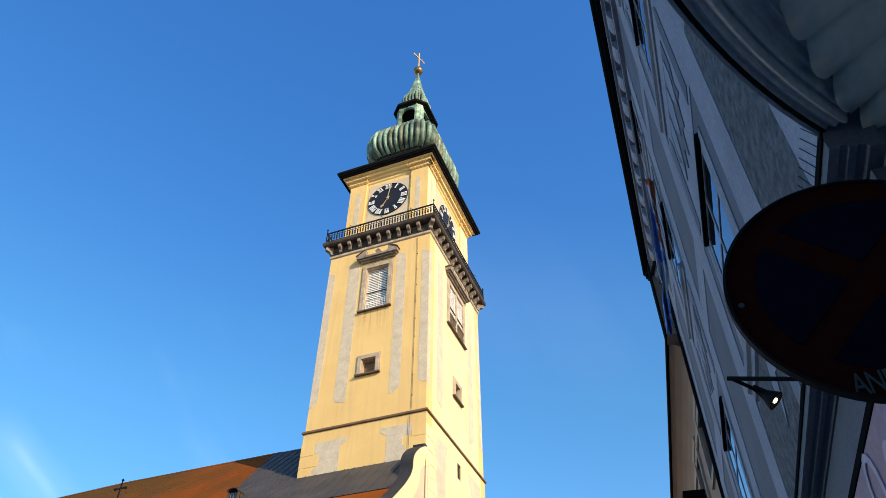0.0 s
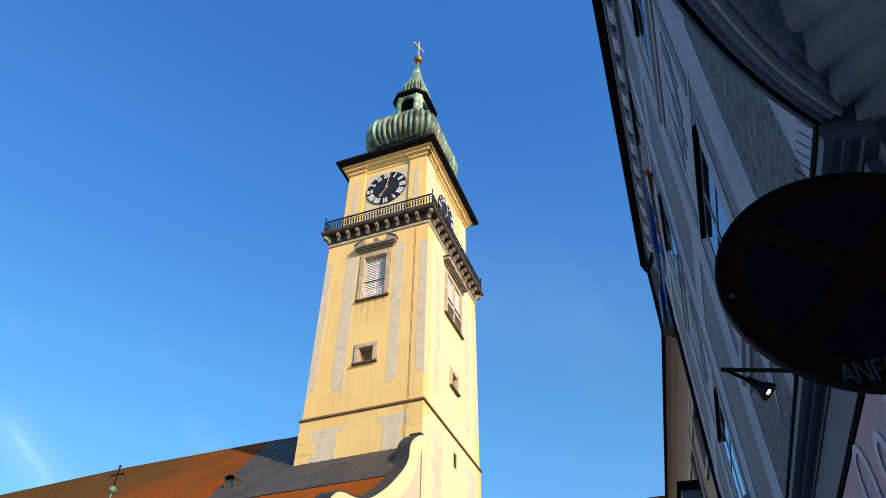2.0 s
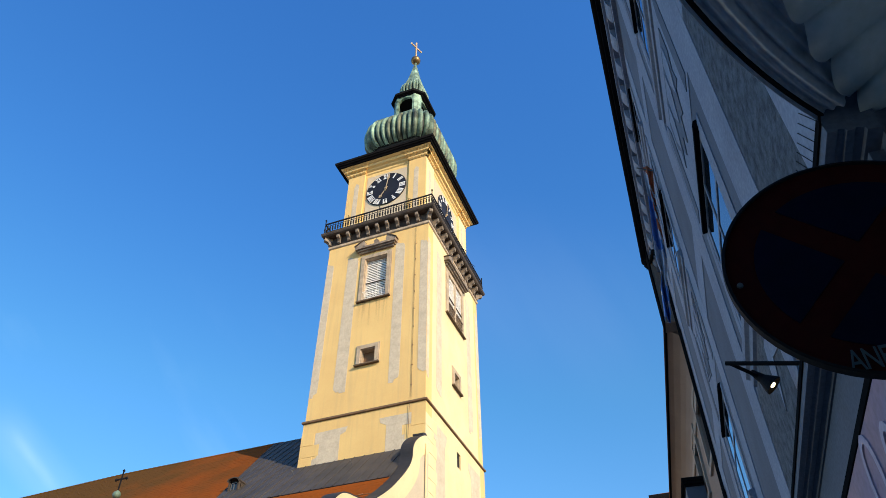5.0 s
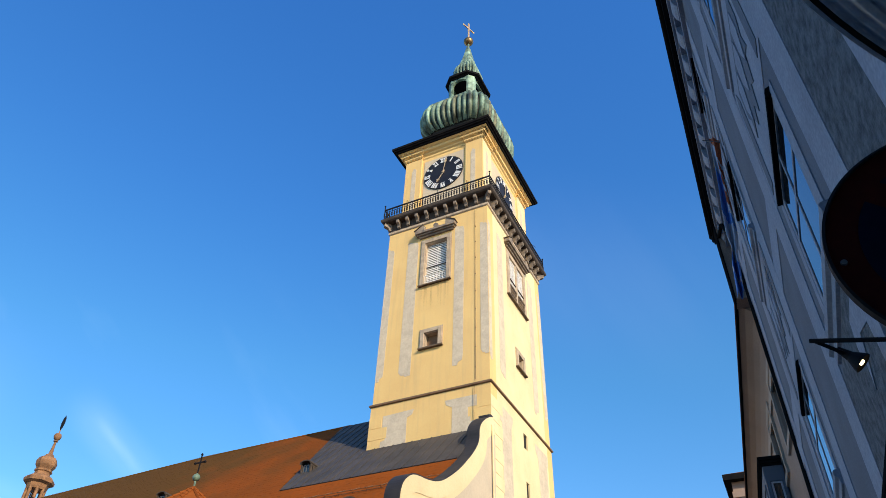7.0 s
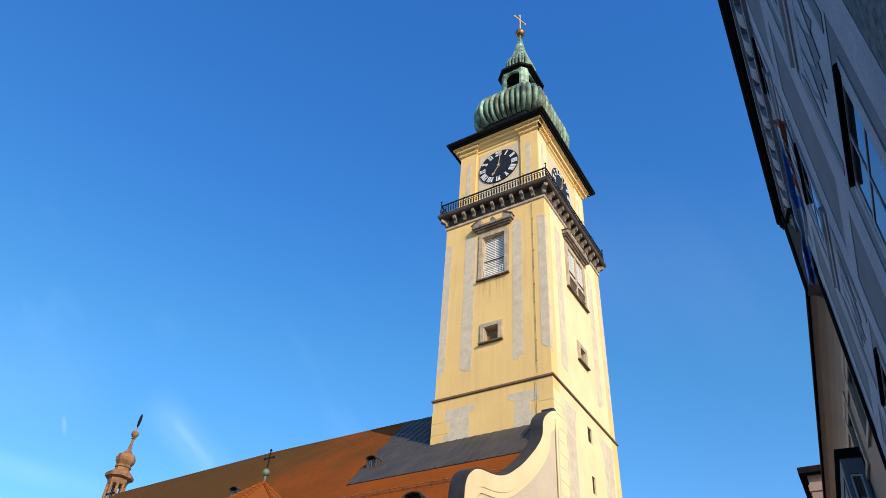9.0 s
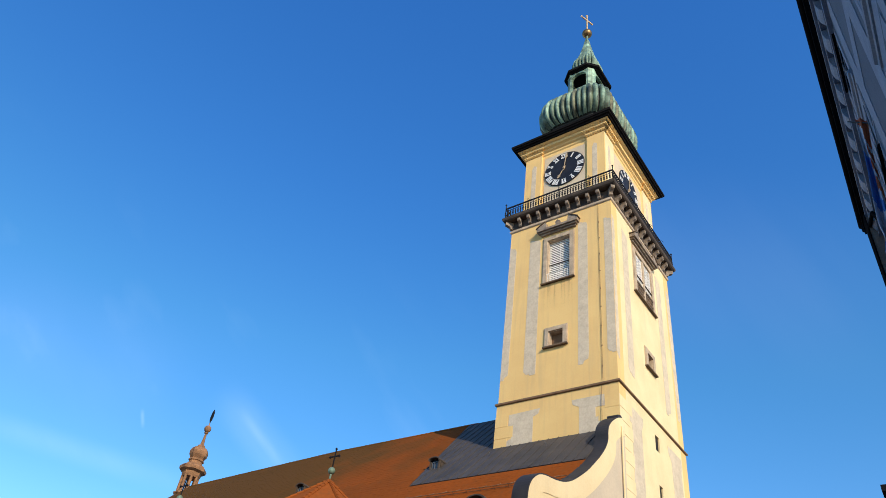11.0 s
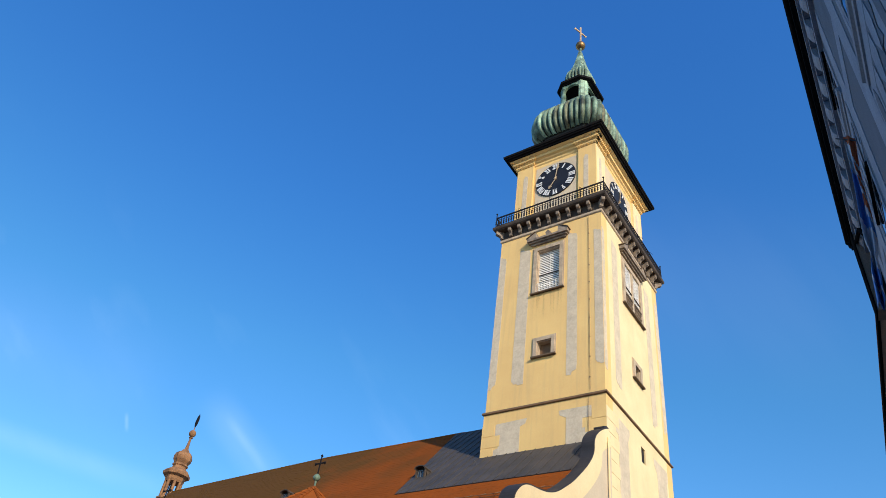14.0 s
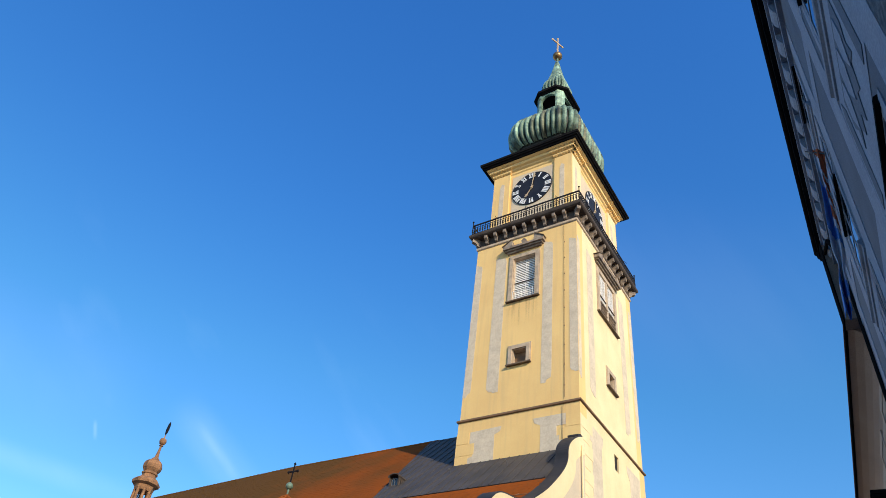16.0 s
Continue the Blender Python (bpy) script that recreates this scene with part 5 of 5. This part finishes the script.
    return [(c - half, zt)] + [(c + half * a, zt - h * b) for a, b in low] + [(c + half, zt)]


for c in BAYS:
    # pale stucco strips up the whole front beside each bay
    for a, b in ((c - 1.77, c - 1.19), (c + 1.20, c + 1.79)):
        part("stucco_strip", boxes((a, b, 0.0, 0.010, 3.93, 14.2)), TRIM, house)
    for k, (z0, z1) in enumerate(FLOORS):
        casement(c, z0, z1)
        for a, b in ((c - WW - 0.16, c - WW), (c + WW, c + WW + 0.16)):
            part("stucco_window_frame", boxes((a, b, 0.0, 0.012, z0 - 0.05, z1 + 0.05)), TRIM, house)
        if k < 2:
            zb, zt = z1 + 0.34, FLOORS[k + 1][0] - 0.22
            part("stucco_field", boxes((c - 1.19, c + 1.20, 0.0, 0.007, zb, zt)), TRIM, house, "pale stucco field between the windows")
            bm = bmesh.new()
            prism(bm, scallop(c, 0.72, zt - 0.42, zb + 0.45), 0.010, Matrix.Translation((0, 0.007, 0)))
            part("stucco_apron", bm, HOUSE, house, "grey apron with a ragged lower edge")
            for dx, w in ((-0.42, 0.13), (0.0, 0.16), (0.42, 0.13)):
                bm = bmesh.new()
                prism(bm, [(c + dx - w, zt - 0.55), (c + dx - w * 1.2, zt - 0.9), (c + dx, zt - 1.25), (c + dx + w * 1.2, zt - 0.9), (c + dx + w, zt - 0.55)], 0.010, Matrix.Translation((0, 0.017, 0)))
                part("apron_relief", bm, TRIM, house)
            for sx in (-1, 1):
                bm = bmesh.new()
                prism(bm, [(c + sx * 0.86, zb + 0.1), (c + sx * 1.08, zb + 0.1), (c + sx * 1.08, zt - 0.3), (c + sx * 0.98, zt - 0.12), (c + sx * 0.86, zt - 0.4)][::sx], 0.008, Matrix.Translation((0, 0.007, 0)))
                part("side_panel", bm, HOUSE, house)
# pale bands between the bays at the height of each floor
for a, b in ((7.26, 8.68), (12.24, S1)):
    for z in (7.43, 11.34):
        part("stucco_band", boxes((a, b, 0.0, 0.008, z, z + 0.5)), TRIM, house)
part("stucco_strip", boxes((13.7, 14.3, 0.0, 0.010, 3.93, 14.2)), TRIM, house)
# roughcast field and ground floor trim near the portal
part("smooth_quoin", boxes((2.0, 2.73, 0.0, 0.006, 3.93, 7.15)), TRIM, house, "smooth pale stucco with incised joints")
part("stucco_band", boxes((2.0, 3.70, 0.0, 0.008, 7.15, 7.9)), TRIM, house)
part("roughcast_field", boxes((2.73, 3.70, 0.0, 0.005, 3.93, 7.15)), ROUGHCAST, house, "rough grey roughcast band")
part("roughcast_field", boxes((4.28, 6.67, 0.0, 0.005, 3.93, 5.06)), ROUGHCAST, house, "rough grey roughcast below the window")
bm = bmesh.new()
prism(bm, [(4.55, 4.1), (4.8, 4.1), (4.85, 4.5), (5.2, 4.62), (5.34, 4.42), (5.46, 4.28), (5.42, 4.46), (5.5, 4.66), (5.4, 4.85), (4.7, 4.85), (4.55, 4.6)], 0.008, Matrix.Translation((0, 0.005, 0)))
part("stucco_apron", bm, TRIM, house, "pale stucco relief with scalloped edge")
# dark strip that follows the cornice's upper face down to its nose
bm = bmesh.new()
prism(bm, [(0.0, 3.985), (0.102, 3.924), (0.152, 3.80), (0.177, 3.70), (0.183, 3.702), (0.158, 3.805), (0.108, 3.934), (0.014, 4.0), (0.014, 4.03), (0.0, 4.03)], 12.7, Matrix.Translation((1.93, 0, -0.10)) @ ALONG)
part("cornice_dark_strip", bm, BLACKTIN, house, "dark strip over the shop cornice's upper face")
YZX = Matrix(((0, 1, 0, 0), (1, 0, 0, 0), (0, 0, 1, 0), (0, 0, 0, 1)))
bm = bmesh.new()
prism(bm, [(0.0, 3.62), (0.05, 3.625), (0.055, 3.64), (0.08, 3.65), (0.085, 3.64), (0.11, 3.642), (0.115, 3.655), (0.135, 3.66), (0.14, 3.65), (0.172, 3.655), (0.175, 3.70), (0.15, 3.80), (0.10, 3.92), (0.0, 3.98)], 12.7, Matrix.Translation((1.93, 0, -0.10)) @ YZX)
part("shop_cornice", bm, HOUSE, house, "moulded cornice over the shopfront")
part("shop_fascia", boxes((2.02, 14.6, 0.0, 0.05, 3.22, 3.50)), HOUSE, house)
part("shop_board_frame", boxes((2.02, 14.6, 0.0, 0.066, 3.175, 3.22)), BLACKTIN, house)
board = part("shop_board", boxes((2.02, 9.0, 0.0, 0.06, 2.5, 3.17)), PURPLE, house, "lilac shop sign board with pale curling script")
# unreadable pale script as curling strokes
for x0, r, z in ((2.7, 0.2, 2.88), (3.15, 0.16, 2.82), (3.55, 0.2, 2.9), (4.0, 0.15, 2.82), (4.4, 0.19, 2.86)):
    bm = bmesh.new()
    line = [Vector((x0 + r * math.cos(a) * 0.8 + 0.026 * a, 0, z + r * math.sin(a) * 1.25)) for a in [0.33 * i for i in range(15)]]
    last = None
    for i, q in enumerate(line):
        way = (line[min(i + 1, 14)] - line[max(i - 1, 0)]).normalized()
        nn = Vector((-way.z, 0, way.x)) * 0.022
        ring = [bm.verts.new(q + o) for o in (-nn + Vector((0, 0.06, 0)), nn + Vector((0, 0.06, 0)), nn + Vector((0, 0.068, 0)), -nn + Vector((0, 0.068, 0)))]
        if last:
            for k in range(4):
                bm.faces.new((last[k], last[(k + 1) % 4], ring[(k + 1) % 4], ring[k]))
        last = ring
    bmesh.ops.recalc_face_normals(bm, faces=bm.faces[:])
    part("script_stroke", bm, SCRIPT, board)

for i in range(11):
    bm = bmesh.new()
    s0 = 2.15 + 0.064 * i
    prism(bm, [(s0, 4.05), (s0 + 0.004, 4.05), (s0 + 0.164, 4.32), (s0 + 0.16, 4.32)], 0.004, Matrix.Translation((0, 0.005, 0)))
    part("incised_joint", bm, IRON, house)

# bowed oriel over the portal: its moulded underside and shell
BOW = []
for i in range(41):
    a = radians(-42 + 84 * i / 40)
    BOW.append((2.92 * math.sin(a), -2.0 + 2.92 * math.cos(a)))
oriel = thing("bow_oriel", "bowed oriel with dark moulded base and pale scalloped shell underside", "oriel", FM)
PROF = [(0.0, 4.02), (0.002, 4.05), (-0.05, 4.07), (-0.08, 4.12), (-0.09, 4.3), (-0.09, 4.55)]      # outwards, up
INN = [(0.0, 4.02)]
for i in range(1, 73):
    f = i / 72
    bead = 0.020 * math.sin(f * 10.5) + 0.009 * math.sin(f * 40.0 + 0.6)
    INN.append((-0.24 * f, 4.01 + bead + (0.012 if 0.48 < f < 0.52 else 0.0) + 0.05 * f * f))
bm = bmesh.new()
prof = PROF[::-1] + INN[1:]
rows = []
for x, y in BOW:
    d = Vector((x, y + 2.0)).normalized()
    rows.append([bm.verts.new((x + d.x * o, y + d.y * o, z - 0.37)) for o, z in prof])
for a, b in zip(rows, rows[1:]):
    for i in range(len(prof) - 1):
        bm.faces.new((a[i], a[i + 1], b[i + 1], b[i]))
bmesh.ops.recalc_face_normals(bm, faces=bm.faces[:])
part("oriel_moulding", bm, MOULD, oriel, smooth=True)
bm = bmesh.new()
rows = []
for x, y in BOW:
    d = Vector((x, y + 2.0)).normalized()
    rows.append([bm.verts.new((x + d.x * o, y + d.y * o, z)) for o, z in ((-0.016, 3.648), (-0.01, 3.662), (-0.034, 3.668), (-0.028, 3.644))])
for p, q in zip(rows, rows[1:]):
    for i in range(4):
        bm.faces.new((p[i], p[(i + 1) % 4], q[(i + 1) % 4], q[i]))
bmesh.ops.recalc_face_normals(bm, faces=bm.faces[:])
part("oriel_rim", bm, BLACKTIN, oriel, "thin dark band along the oriel's outer edge")
bm = bmesh.new()
BOW2 = [(x * 0.95, -2.0 + (y + 2.0) * 0.95) for x, y in BOW]
a = [bm.verts.new((x, y, 4.15)) for x, y in BOW2]
b = [bm.verts.new((x, y, 9.0)) for x, y in BOW2]
for i in range(40):
    bm.faces.new((a[i], a[i + 1], b[i + 1], b[i]))
bm.faces.new(b)
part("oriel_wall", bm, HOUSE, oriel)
bm = bmesh.new()
LOBES, PER, FAN = 23, 10, 46.3
rings = [[bm.verts.new((2.69 * math.sin(radians(-FAN + 2 * FAN * i / (LOBES * PER))), -2.0 + 2.69 * math.cos(radians(-FAN + 2 * FAN * i / (LOBES * PER))), 3.73)) for i in range(LOBES * PER + 1)]]
for k in range(9):
    f = k / 8
    ring = []
    for i in range(LOBES * PER + 1):
        u = i / (LOBES * PER)
        ang = radians(-FAN + 2 * FAN * u)
        w = abs(math.sin(math.pi * u * LOBES)) ** 0.7
        r = 2.70 + 0.0095 * max(abs(math.degrees(ang)) - 33.7, -8) - 0.02 + 0.045 * w * (1 - f)
        x, y = r * math.sin(ang) * (1 - 0.22 * f), (-2.0 + r * math.cos(ang)) * (1 - f) - 0.75 * f
        z = 3.655 - 0.045 * w * (1 - f * 0.3) + 0.16 * math.sin(f * math.pi / 2)
        ring.append(bm.verts.new((x, y, z)))
    rings.append(ring)
for p, q in zip(rings, rings[1:]):
    for i in range(len(p) - 1):
        bm.faces.new((p[i], p[i + 1], q[i + 1], q[i]))
bmesh.ops.recalc_face_normals(bm, faces=bm.faces[:])
part("oriel_shell", bm, SHELL, oriel, "pale scalloped shell", smooth=True)

# spotlight on an arm
lamp = thing("wall_spotlight", "black cone spotlight, lit, on an iron wall arm", "lamp", FM)
bm = bmesh.new()
rod(bm, (4.45, 0.0, 4.10), (4.6, 0.43, 4.28), 0.016, 8)
part("lamp_arm", bm, IRON, lamp)
hd = Vector((4.81, 0.219, 4.256))
tip = Vector((4.81, 0.142, 4.166))
bm = bmesh.new()
mm = Matrix.Translation(hd) @ (tip - hd).to_track_quat("Z", "Y").to_matrix().to_4x4()
Ls = (tip - hd).length
lathe(bm, [(0.02, -0.06), (0.03, 0.0), (0.035, 0.03), (0.066, Ls * 0.8), (0.073, Ls), (0.066, Ls), (0.055, Ls * 0.8)], 18, mm)
part("lamp_cone", bm, IRON, lamp)
bm = bmesh.new()
lathe(bm, [(0.012, Ls * 0.8), (0.021, Ls * 0.9), (0.021, Ls * 0.97), (0.01, Ls * 1.01)], 14, mm)
part("lamp_glass", bm, BULB, lamp, "glowing warm lamp glass")
bm = bmesh.new()
rod(bm, (4.6, 0.40, 4.27), hd, 0.014, 6)
part("lamp_bracket", bm, IRON, lamp)

# no-stopping sign on its pole
sign = thing("road_sign", "round no-stopping road sign, red and blue, in shade", "road sign", FM @ Matrix.Translation((1.5, 0.412, 2.666)) @ Matrix.Rotation(radians(-90), 4, "Z"))
FRONT = Matrix.Rotation(radians(90), 4, "X")


def disc(r, z0, z1, seg=64):
    bm = bmesh.new()
    lathe(bm, [(r, z0), (r, z1)], seg, FRONT)
    return bm


bm = bmesh.new()
lathe(bm, [(0.313, -0.012), (0.32, -0.01), (0.32, 0.012), (0.313, 0.014), (0.31, 0.0)], 72, FRONT)
part("sign_plate", bm, IRON, sign, "dark metal rim")
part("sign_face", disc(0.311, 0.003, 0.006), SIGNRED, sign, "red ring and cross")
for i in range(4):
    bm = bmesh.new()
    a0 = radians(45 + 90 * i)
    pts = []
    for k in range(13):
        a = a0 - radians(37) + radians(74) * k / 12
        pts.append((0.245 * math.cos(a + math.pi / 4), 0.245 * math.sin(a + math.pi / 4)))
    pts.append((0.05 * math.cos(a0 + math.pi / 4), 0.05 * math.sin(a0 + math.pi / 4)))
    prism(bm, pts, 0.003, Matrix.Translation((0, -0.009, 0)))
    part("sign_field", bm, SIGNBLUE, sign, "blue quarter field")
for px, pz in ((-0.29, -0.012), (0.29, -0.012)):
    bm = bmesh.new()
    lathe(bm, [(0.008, 0.006), (0.007, 0.011)], 10, Matrix.Translation((px, 0, pz)) @ FRONT)
    part("sign_rivet", bm, STEEL, sign)
cu = bpy.data.curves.new("sign_word", "FONT")
cu.body, cu.size, cu.align_x, cu.extrude = "ANFANG", 0.076, "CENTER", 0.001
cu.space_character = 0.9
txt = bpy.data.objects.new("sign_word", cu)
scene.collection.objects.link(txt)
bpy.context.view_layer.update()
wme = bpy.data.meshes.new_from_object(txt.evaluated_get(bpy.context.evaluated_depsgraph_get()))
bpy.data.objects.remove(txt)
wme.materials.clear()
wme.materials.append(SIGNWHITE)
word = new("sign_word", wme)
word.parent = sign
word.matrix_local = Matrix.Translation((-0.045, -0.0095, -0.290)) @ FRONT @ Matrix.Diagonal((0.62, 1, 1, 1))
word["label"] = "white capital lettering"
bm = bmesh.new()
rod(bm, (0.0, 0.045, -2.675), (0.0, 0.045, 0.33), 0.03, 12)
part("sign_pole", bm, STEEL, sign, "galvanised steel pole")
bm = bmesh.new()
for z in (-0.15, 0.15):
    lathe(bm, [(0.036, z - 0.02), (0.036, z + 0.02)], 12, Matrix.Translation((0, 0.045, 0)))
    box(bm, -0.05, 0.05, 0.012, 0.03, z - 0.02, z + 0.02)
part("sign_clamp", bm, STEEL, sign)

# flag on a pole out of the wall
flag = thing("hanging_flag", "blue, white and orange cloth flag hanging from a wall pole", "flag", FM)
bm = bmesh.new()
rod(bm, (9.9, 0.0, 11.8), (9.9, 0.30, 12.0), 0.012, 8)
part("flag_pole", bm, STEEL, flag)
HANG = ((0.0, 0.09, 11.9), (0.3, 0.21, 10.8), (0.5, 0.28, 10.0), (0.7, 0.33, 9.3), (0.85, 0.40, 8.8), (1.0, 0.46, 8.4))
bm = bmesh.new()
NU, NV = 30, 70
grid = []
for j in range(NV + 1):
    v = j / NV
    (v0, y0, z0), (v1, y1, z1) = next((a, b) for a, b in zip(HANG, HANG[1:]) if v <= b[0])
    f = (v - v0) / (v1 - v0)
    wide = 0.09 - 0.05 * math.exp(-((v - 0.72) / 0.07) ** 2)
    row = []
    for i in range(NU + 1):
        u = i / NU
        y = y0 + (y1 - y0) * f + wide * (u - 0.5) * 1.6 + 0.02 * math.sin(9 * v + 2 * u)
        x = 9.9 + 0.10 * math.sin(9 * u + 4 * v) * (0.3 + v) + 0.05 * math.sin(13 * v)
        row.append(bm.verts.new((x, y, z0 + (z1 - z0) * f + 0.12 * u * (1 - v))))
    grid.append(row)
for j in range(NV):
    for i in range(NU):
        f = bm.faces.new((grid[j][i], grid[j][i + 1], grid[j + 1][i + 1], grid[j + 1][i]))
        u, t = i / NU, j / NV + 0.10 * i / NU
        if t < 0.10 or (u < 0.5 and t < 0.48 and math.sin(60 * t) > -0.4):
            f.material_index = 2
        elif t < 0.30 or (u < 0.5 and t < 0.52) or 0.58 < t < 0.82 or 0.92 < t < 0.95:
            f.material_index = 1
fl = part("flag_cloth", bm, (CLOTHBLUE, CLOTHWHITE, CLOTHRED), flag, smooth=True)
so = fl.modifiers.new("thick", "SOLIDIFY")
so.thickness = 0.006

# ---------------------------------------------------------------- brown house further on
BM2 = street(radians(-7.4), 16.5, 0.656)
brown = thing("brown_house", "brown plastered town house with deep coved eaves", "house", BM2)
L2, ZE2 = 24.0, 12.6
bm = bmesh.new()
b_holes = [(a, a + 1.1, z, z + 1.7) for a in (1.5, 4.15, 9.6, 12.8) for z in (5.6, 9.95)]
wall_cells(bm, (0.0, L2), (0, ZE2 - 0.7), b_holes, -1.05, -0.62)
part("brown_wall", bm, BROWN, brown)
for a, b, c, d in b_holes:
    fr = bmesh.new()
    for p, q, u, v in ((a - 0.18, a, c - 0.15, d + 0.2), (b, b + 0.18, c - 0.15, d + 0.2), (a, b, d, d + 0.2), (a - 0.25, b + 0.25, c - 0.25, c - 0.1)):
        box(fr, p, q, -0.62, -0.55, u, v)
    w = part("brown_window", fr, BROWNTRIM, brown, "window with pale surround")
    part("pane", boxes((a, b, -0.9, -0.88, c, d)), GLASS, w)
    part("glazing_bar", boxes((a, b, -0.88, -0.84, c + 1.05, c + 1.12), ((a + b) / 2 - 0.03, (a + b) / 2 + 0.03, -0.88, -0.83, c, d)), BROWNTRIM, w)
bm = bmesh.new()
cov = [(-0.62, ZE2 - 0.95), (-0.60, ZE2 - 0.8), (-0.56, ZE2 - 0.62), (-0.48, ZE2 - 0.42), (-0.36, ZE2 - 0.25), (-0.2, ZE2 - 0.12), (-0.05, ZE2 - 0.06), (-0.05, ZE2 + 0.05), (-1.0, ZE2 + 0.05), (-1.0, ZE2 - 0.95)]
prism(bm, cov, L2, Matrix(((0, 1, 0, 0), (1, 0, 0, 0), (0, 0, 1, 0), (0, 0, 0, 1))))
part("coved_cornice", bm, BROWN, brown, "plastered cove under the eaves")
part("eaves_edge", boxes((0, L2, -0.06, 0.0, ZE2 - 0.07, ZE2 + 0.1)), BLACKTIN, brown)
part("brown_trim", boxes((0.0, L2, -0.62, -0.57, ZE2 - 1.2, ZE2 - 0.95), (0, L2, -0.62, -0.52, 4.2, 4.45)), BROWNTRIM, brown)
bm = bmesh.new()
prism(bm, [(0.0, ZE2 + 0.06), (0.0, ZE2 + 0.15), (-5, ZE2 + 3.2), (-10, ZE2 + 0.1)], L2, Matrix(((0, 1, 0, 0), (1, 0, 0, 0), (0, 0, 1, 0), (0, 0, 0, 1))))
part("brown_roof", bm, TILE, brown)
part("brown_body", boxes((0, L2, -10, -9.5, 0, ZE2), (L2 - 0.4, L2, -9.5, -1.05, 0, ZE2)), BROWN, brown)
part("fire_wall", boxes((-0.45, 0.0, -9.8, -0.02, ZE2 - 0.1, 16.0), (-0.45, 0.0, -9.8, -1.06, 0, ZE2 - 0.1)), BROWN, brown, "plastered fire wall that rises above the eaves")
# added dark strip: covers the bright street face of the fire wall
part("fire_wall_dark_strip", boxes((-0.46, 0.0, -0.02, 0.012, ZE2 - 0.1, 16.0)), BLACKTIN, brown, "dark strip over the fire wall's street face")
part("fire_wall_cap", boxes((-0.55, 0.1, -9.9, 0.06, 16.0, 16.15)), BLACKTIN, brown)
bay = part("oriel_bay", boxes((4.95, 8.6, -0.6, -0.06, 3.4, 10.35)), HOUSE, brown, "dark grey box oriel")
bm = bmesh.new()
for g, z0, z1 in ((0.03, 10.35, 10.42), (0.07, 10.42, 10.5), (0.1, 10.5, 10.6)):
    box(bm, 4.95 - g, 8.6 + g, -0.6, -0.06 + g * 0.8, z0, z1)
part("oriel_cap", bm, BLACKTIN, bay)
for g, w, m in ((0.0, 0.05, HOUSE), (0.07, 0.05, MOULD)):
    fr = bmesh.new()
    for a, b, z0, z1 in ((-0.55 + g, -0.55 + g + w, 8.0 + g, 9.95 - g), (-0.11 - g - w, -0.11 - g, 8.0 + g, 9.95 - g), (-0.55 + g + w, -0.11 - g - w, 9.95 - g - w, 9.95 - g), (-0.55 + g + w, -0.11 - g - w, 8.0 + g, 8.0 + g + w)):
        box(fr, 4.93 - 0.02 * (g == 0.0), 4.95, a, b, z0, z1)
    part("oriel_window_frame", fr, m, bay)
part("glazing_bar", boxes((4.935, 4.948, -0.43, -0.23, 9.2, 9.24)), TRIM, bay)
part("pane", boxes((4.94, 4.945, -0.43, -0.23, 8.12, 9.83)), GLASS, bay)
part("oriel_window_frame", boxes((5.3, 8.3, -0.06, -0.03, 8.0, 8.06), (5.3, 8.3, -0.06, -0.03, 9.89, 9.95), (5.3, 5.36, -0.06, -0.03, 8.06, 9.89), (8.24, 8.3, -0.06, -0.03, 8.06, 9.89)), HOUSE, bay)

# a last house that closes the street
third = thing("end_house", "fawn plastered house at the end of the street", "house", street(AZ, 38.0, -1.0))
part("end_wall", boxes((0, 14, -8, 0, 0, 16.5)), BROWN, third)
part("end_eaves", boxes((-0.4, 14.3, -8.3, 0.35, 16.5, 16.8)), BLACKTIN, third)
part("end_frieze", boxes((-0.06, 14, -8.06, 0.06, 15.7, 16.0)), BROWN, third)
bm = bmesh.new()
prism(bm, [(0.3, 16.8), (-4, 16.9), (-8.3, 16.8)], 14.6, Matrix.Translation((-0.4, 0, 0)) @ Matrix(((0, 1, 0, 0), (1, 0, 0, 0), (0, 0, 1, 0), (0, 0, 0, 1))))
part("end_roof", bm, TILE, third)

# ---------------------------------------------------------------- ground
# unseen ground, kept pale to throw light up under the oriel
bm = bmesh.new()
vs = [bm.verts.new(p) for p in ((-1500, -1500, -0.02), (1500, -1500, -0.02), (1500, 1500, -0.02), (-1500, 1500, -0.02))]
bm.faces.new(vs)
tagged(part("ground", bm, GROUND), "unseen grey street and square, lightened for bounce light", "ground", kind="structure")
bm = bmesh.new()
box(bm, -6, 44, 0.0, 2.3, -0.3, 0.0)
bm.transform(FM)
tagged(part("pavement", bm, PAVING), "grey granite pavement along the houses", "pavement", kind="structure")

# unseen house added behind the first stand: closes the street, blocks sky light
back = thing("added_rear_house", "unseen plain grey plastered house, added to close the street", "house", street(AZ, -16.0, -14.0))
part("rear_wall", boxes((-8, 0, -30, 11, 0, 19.0)), HOUSE, back)
bm = bmesh.new()
prism(bm, [(11.3, 19.0), (-10, 25.0), (-30.3, 19.0)], 8.6, Matrix.Translation((-8.3, 0, 0)) @ Matrix(((0, 1, 0, 0), (1, 0, 0, 0), (0, 0, 1, 0), (0, 0, 0, 1))))
part("rear_roof", bm, TILE, back)

part("portal_door", boxes((-1.94, 1.94, -0.44, -0.38, 0.0, 3.72)), MOULD, house, "dark panelled portal door")
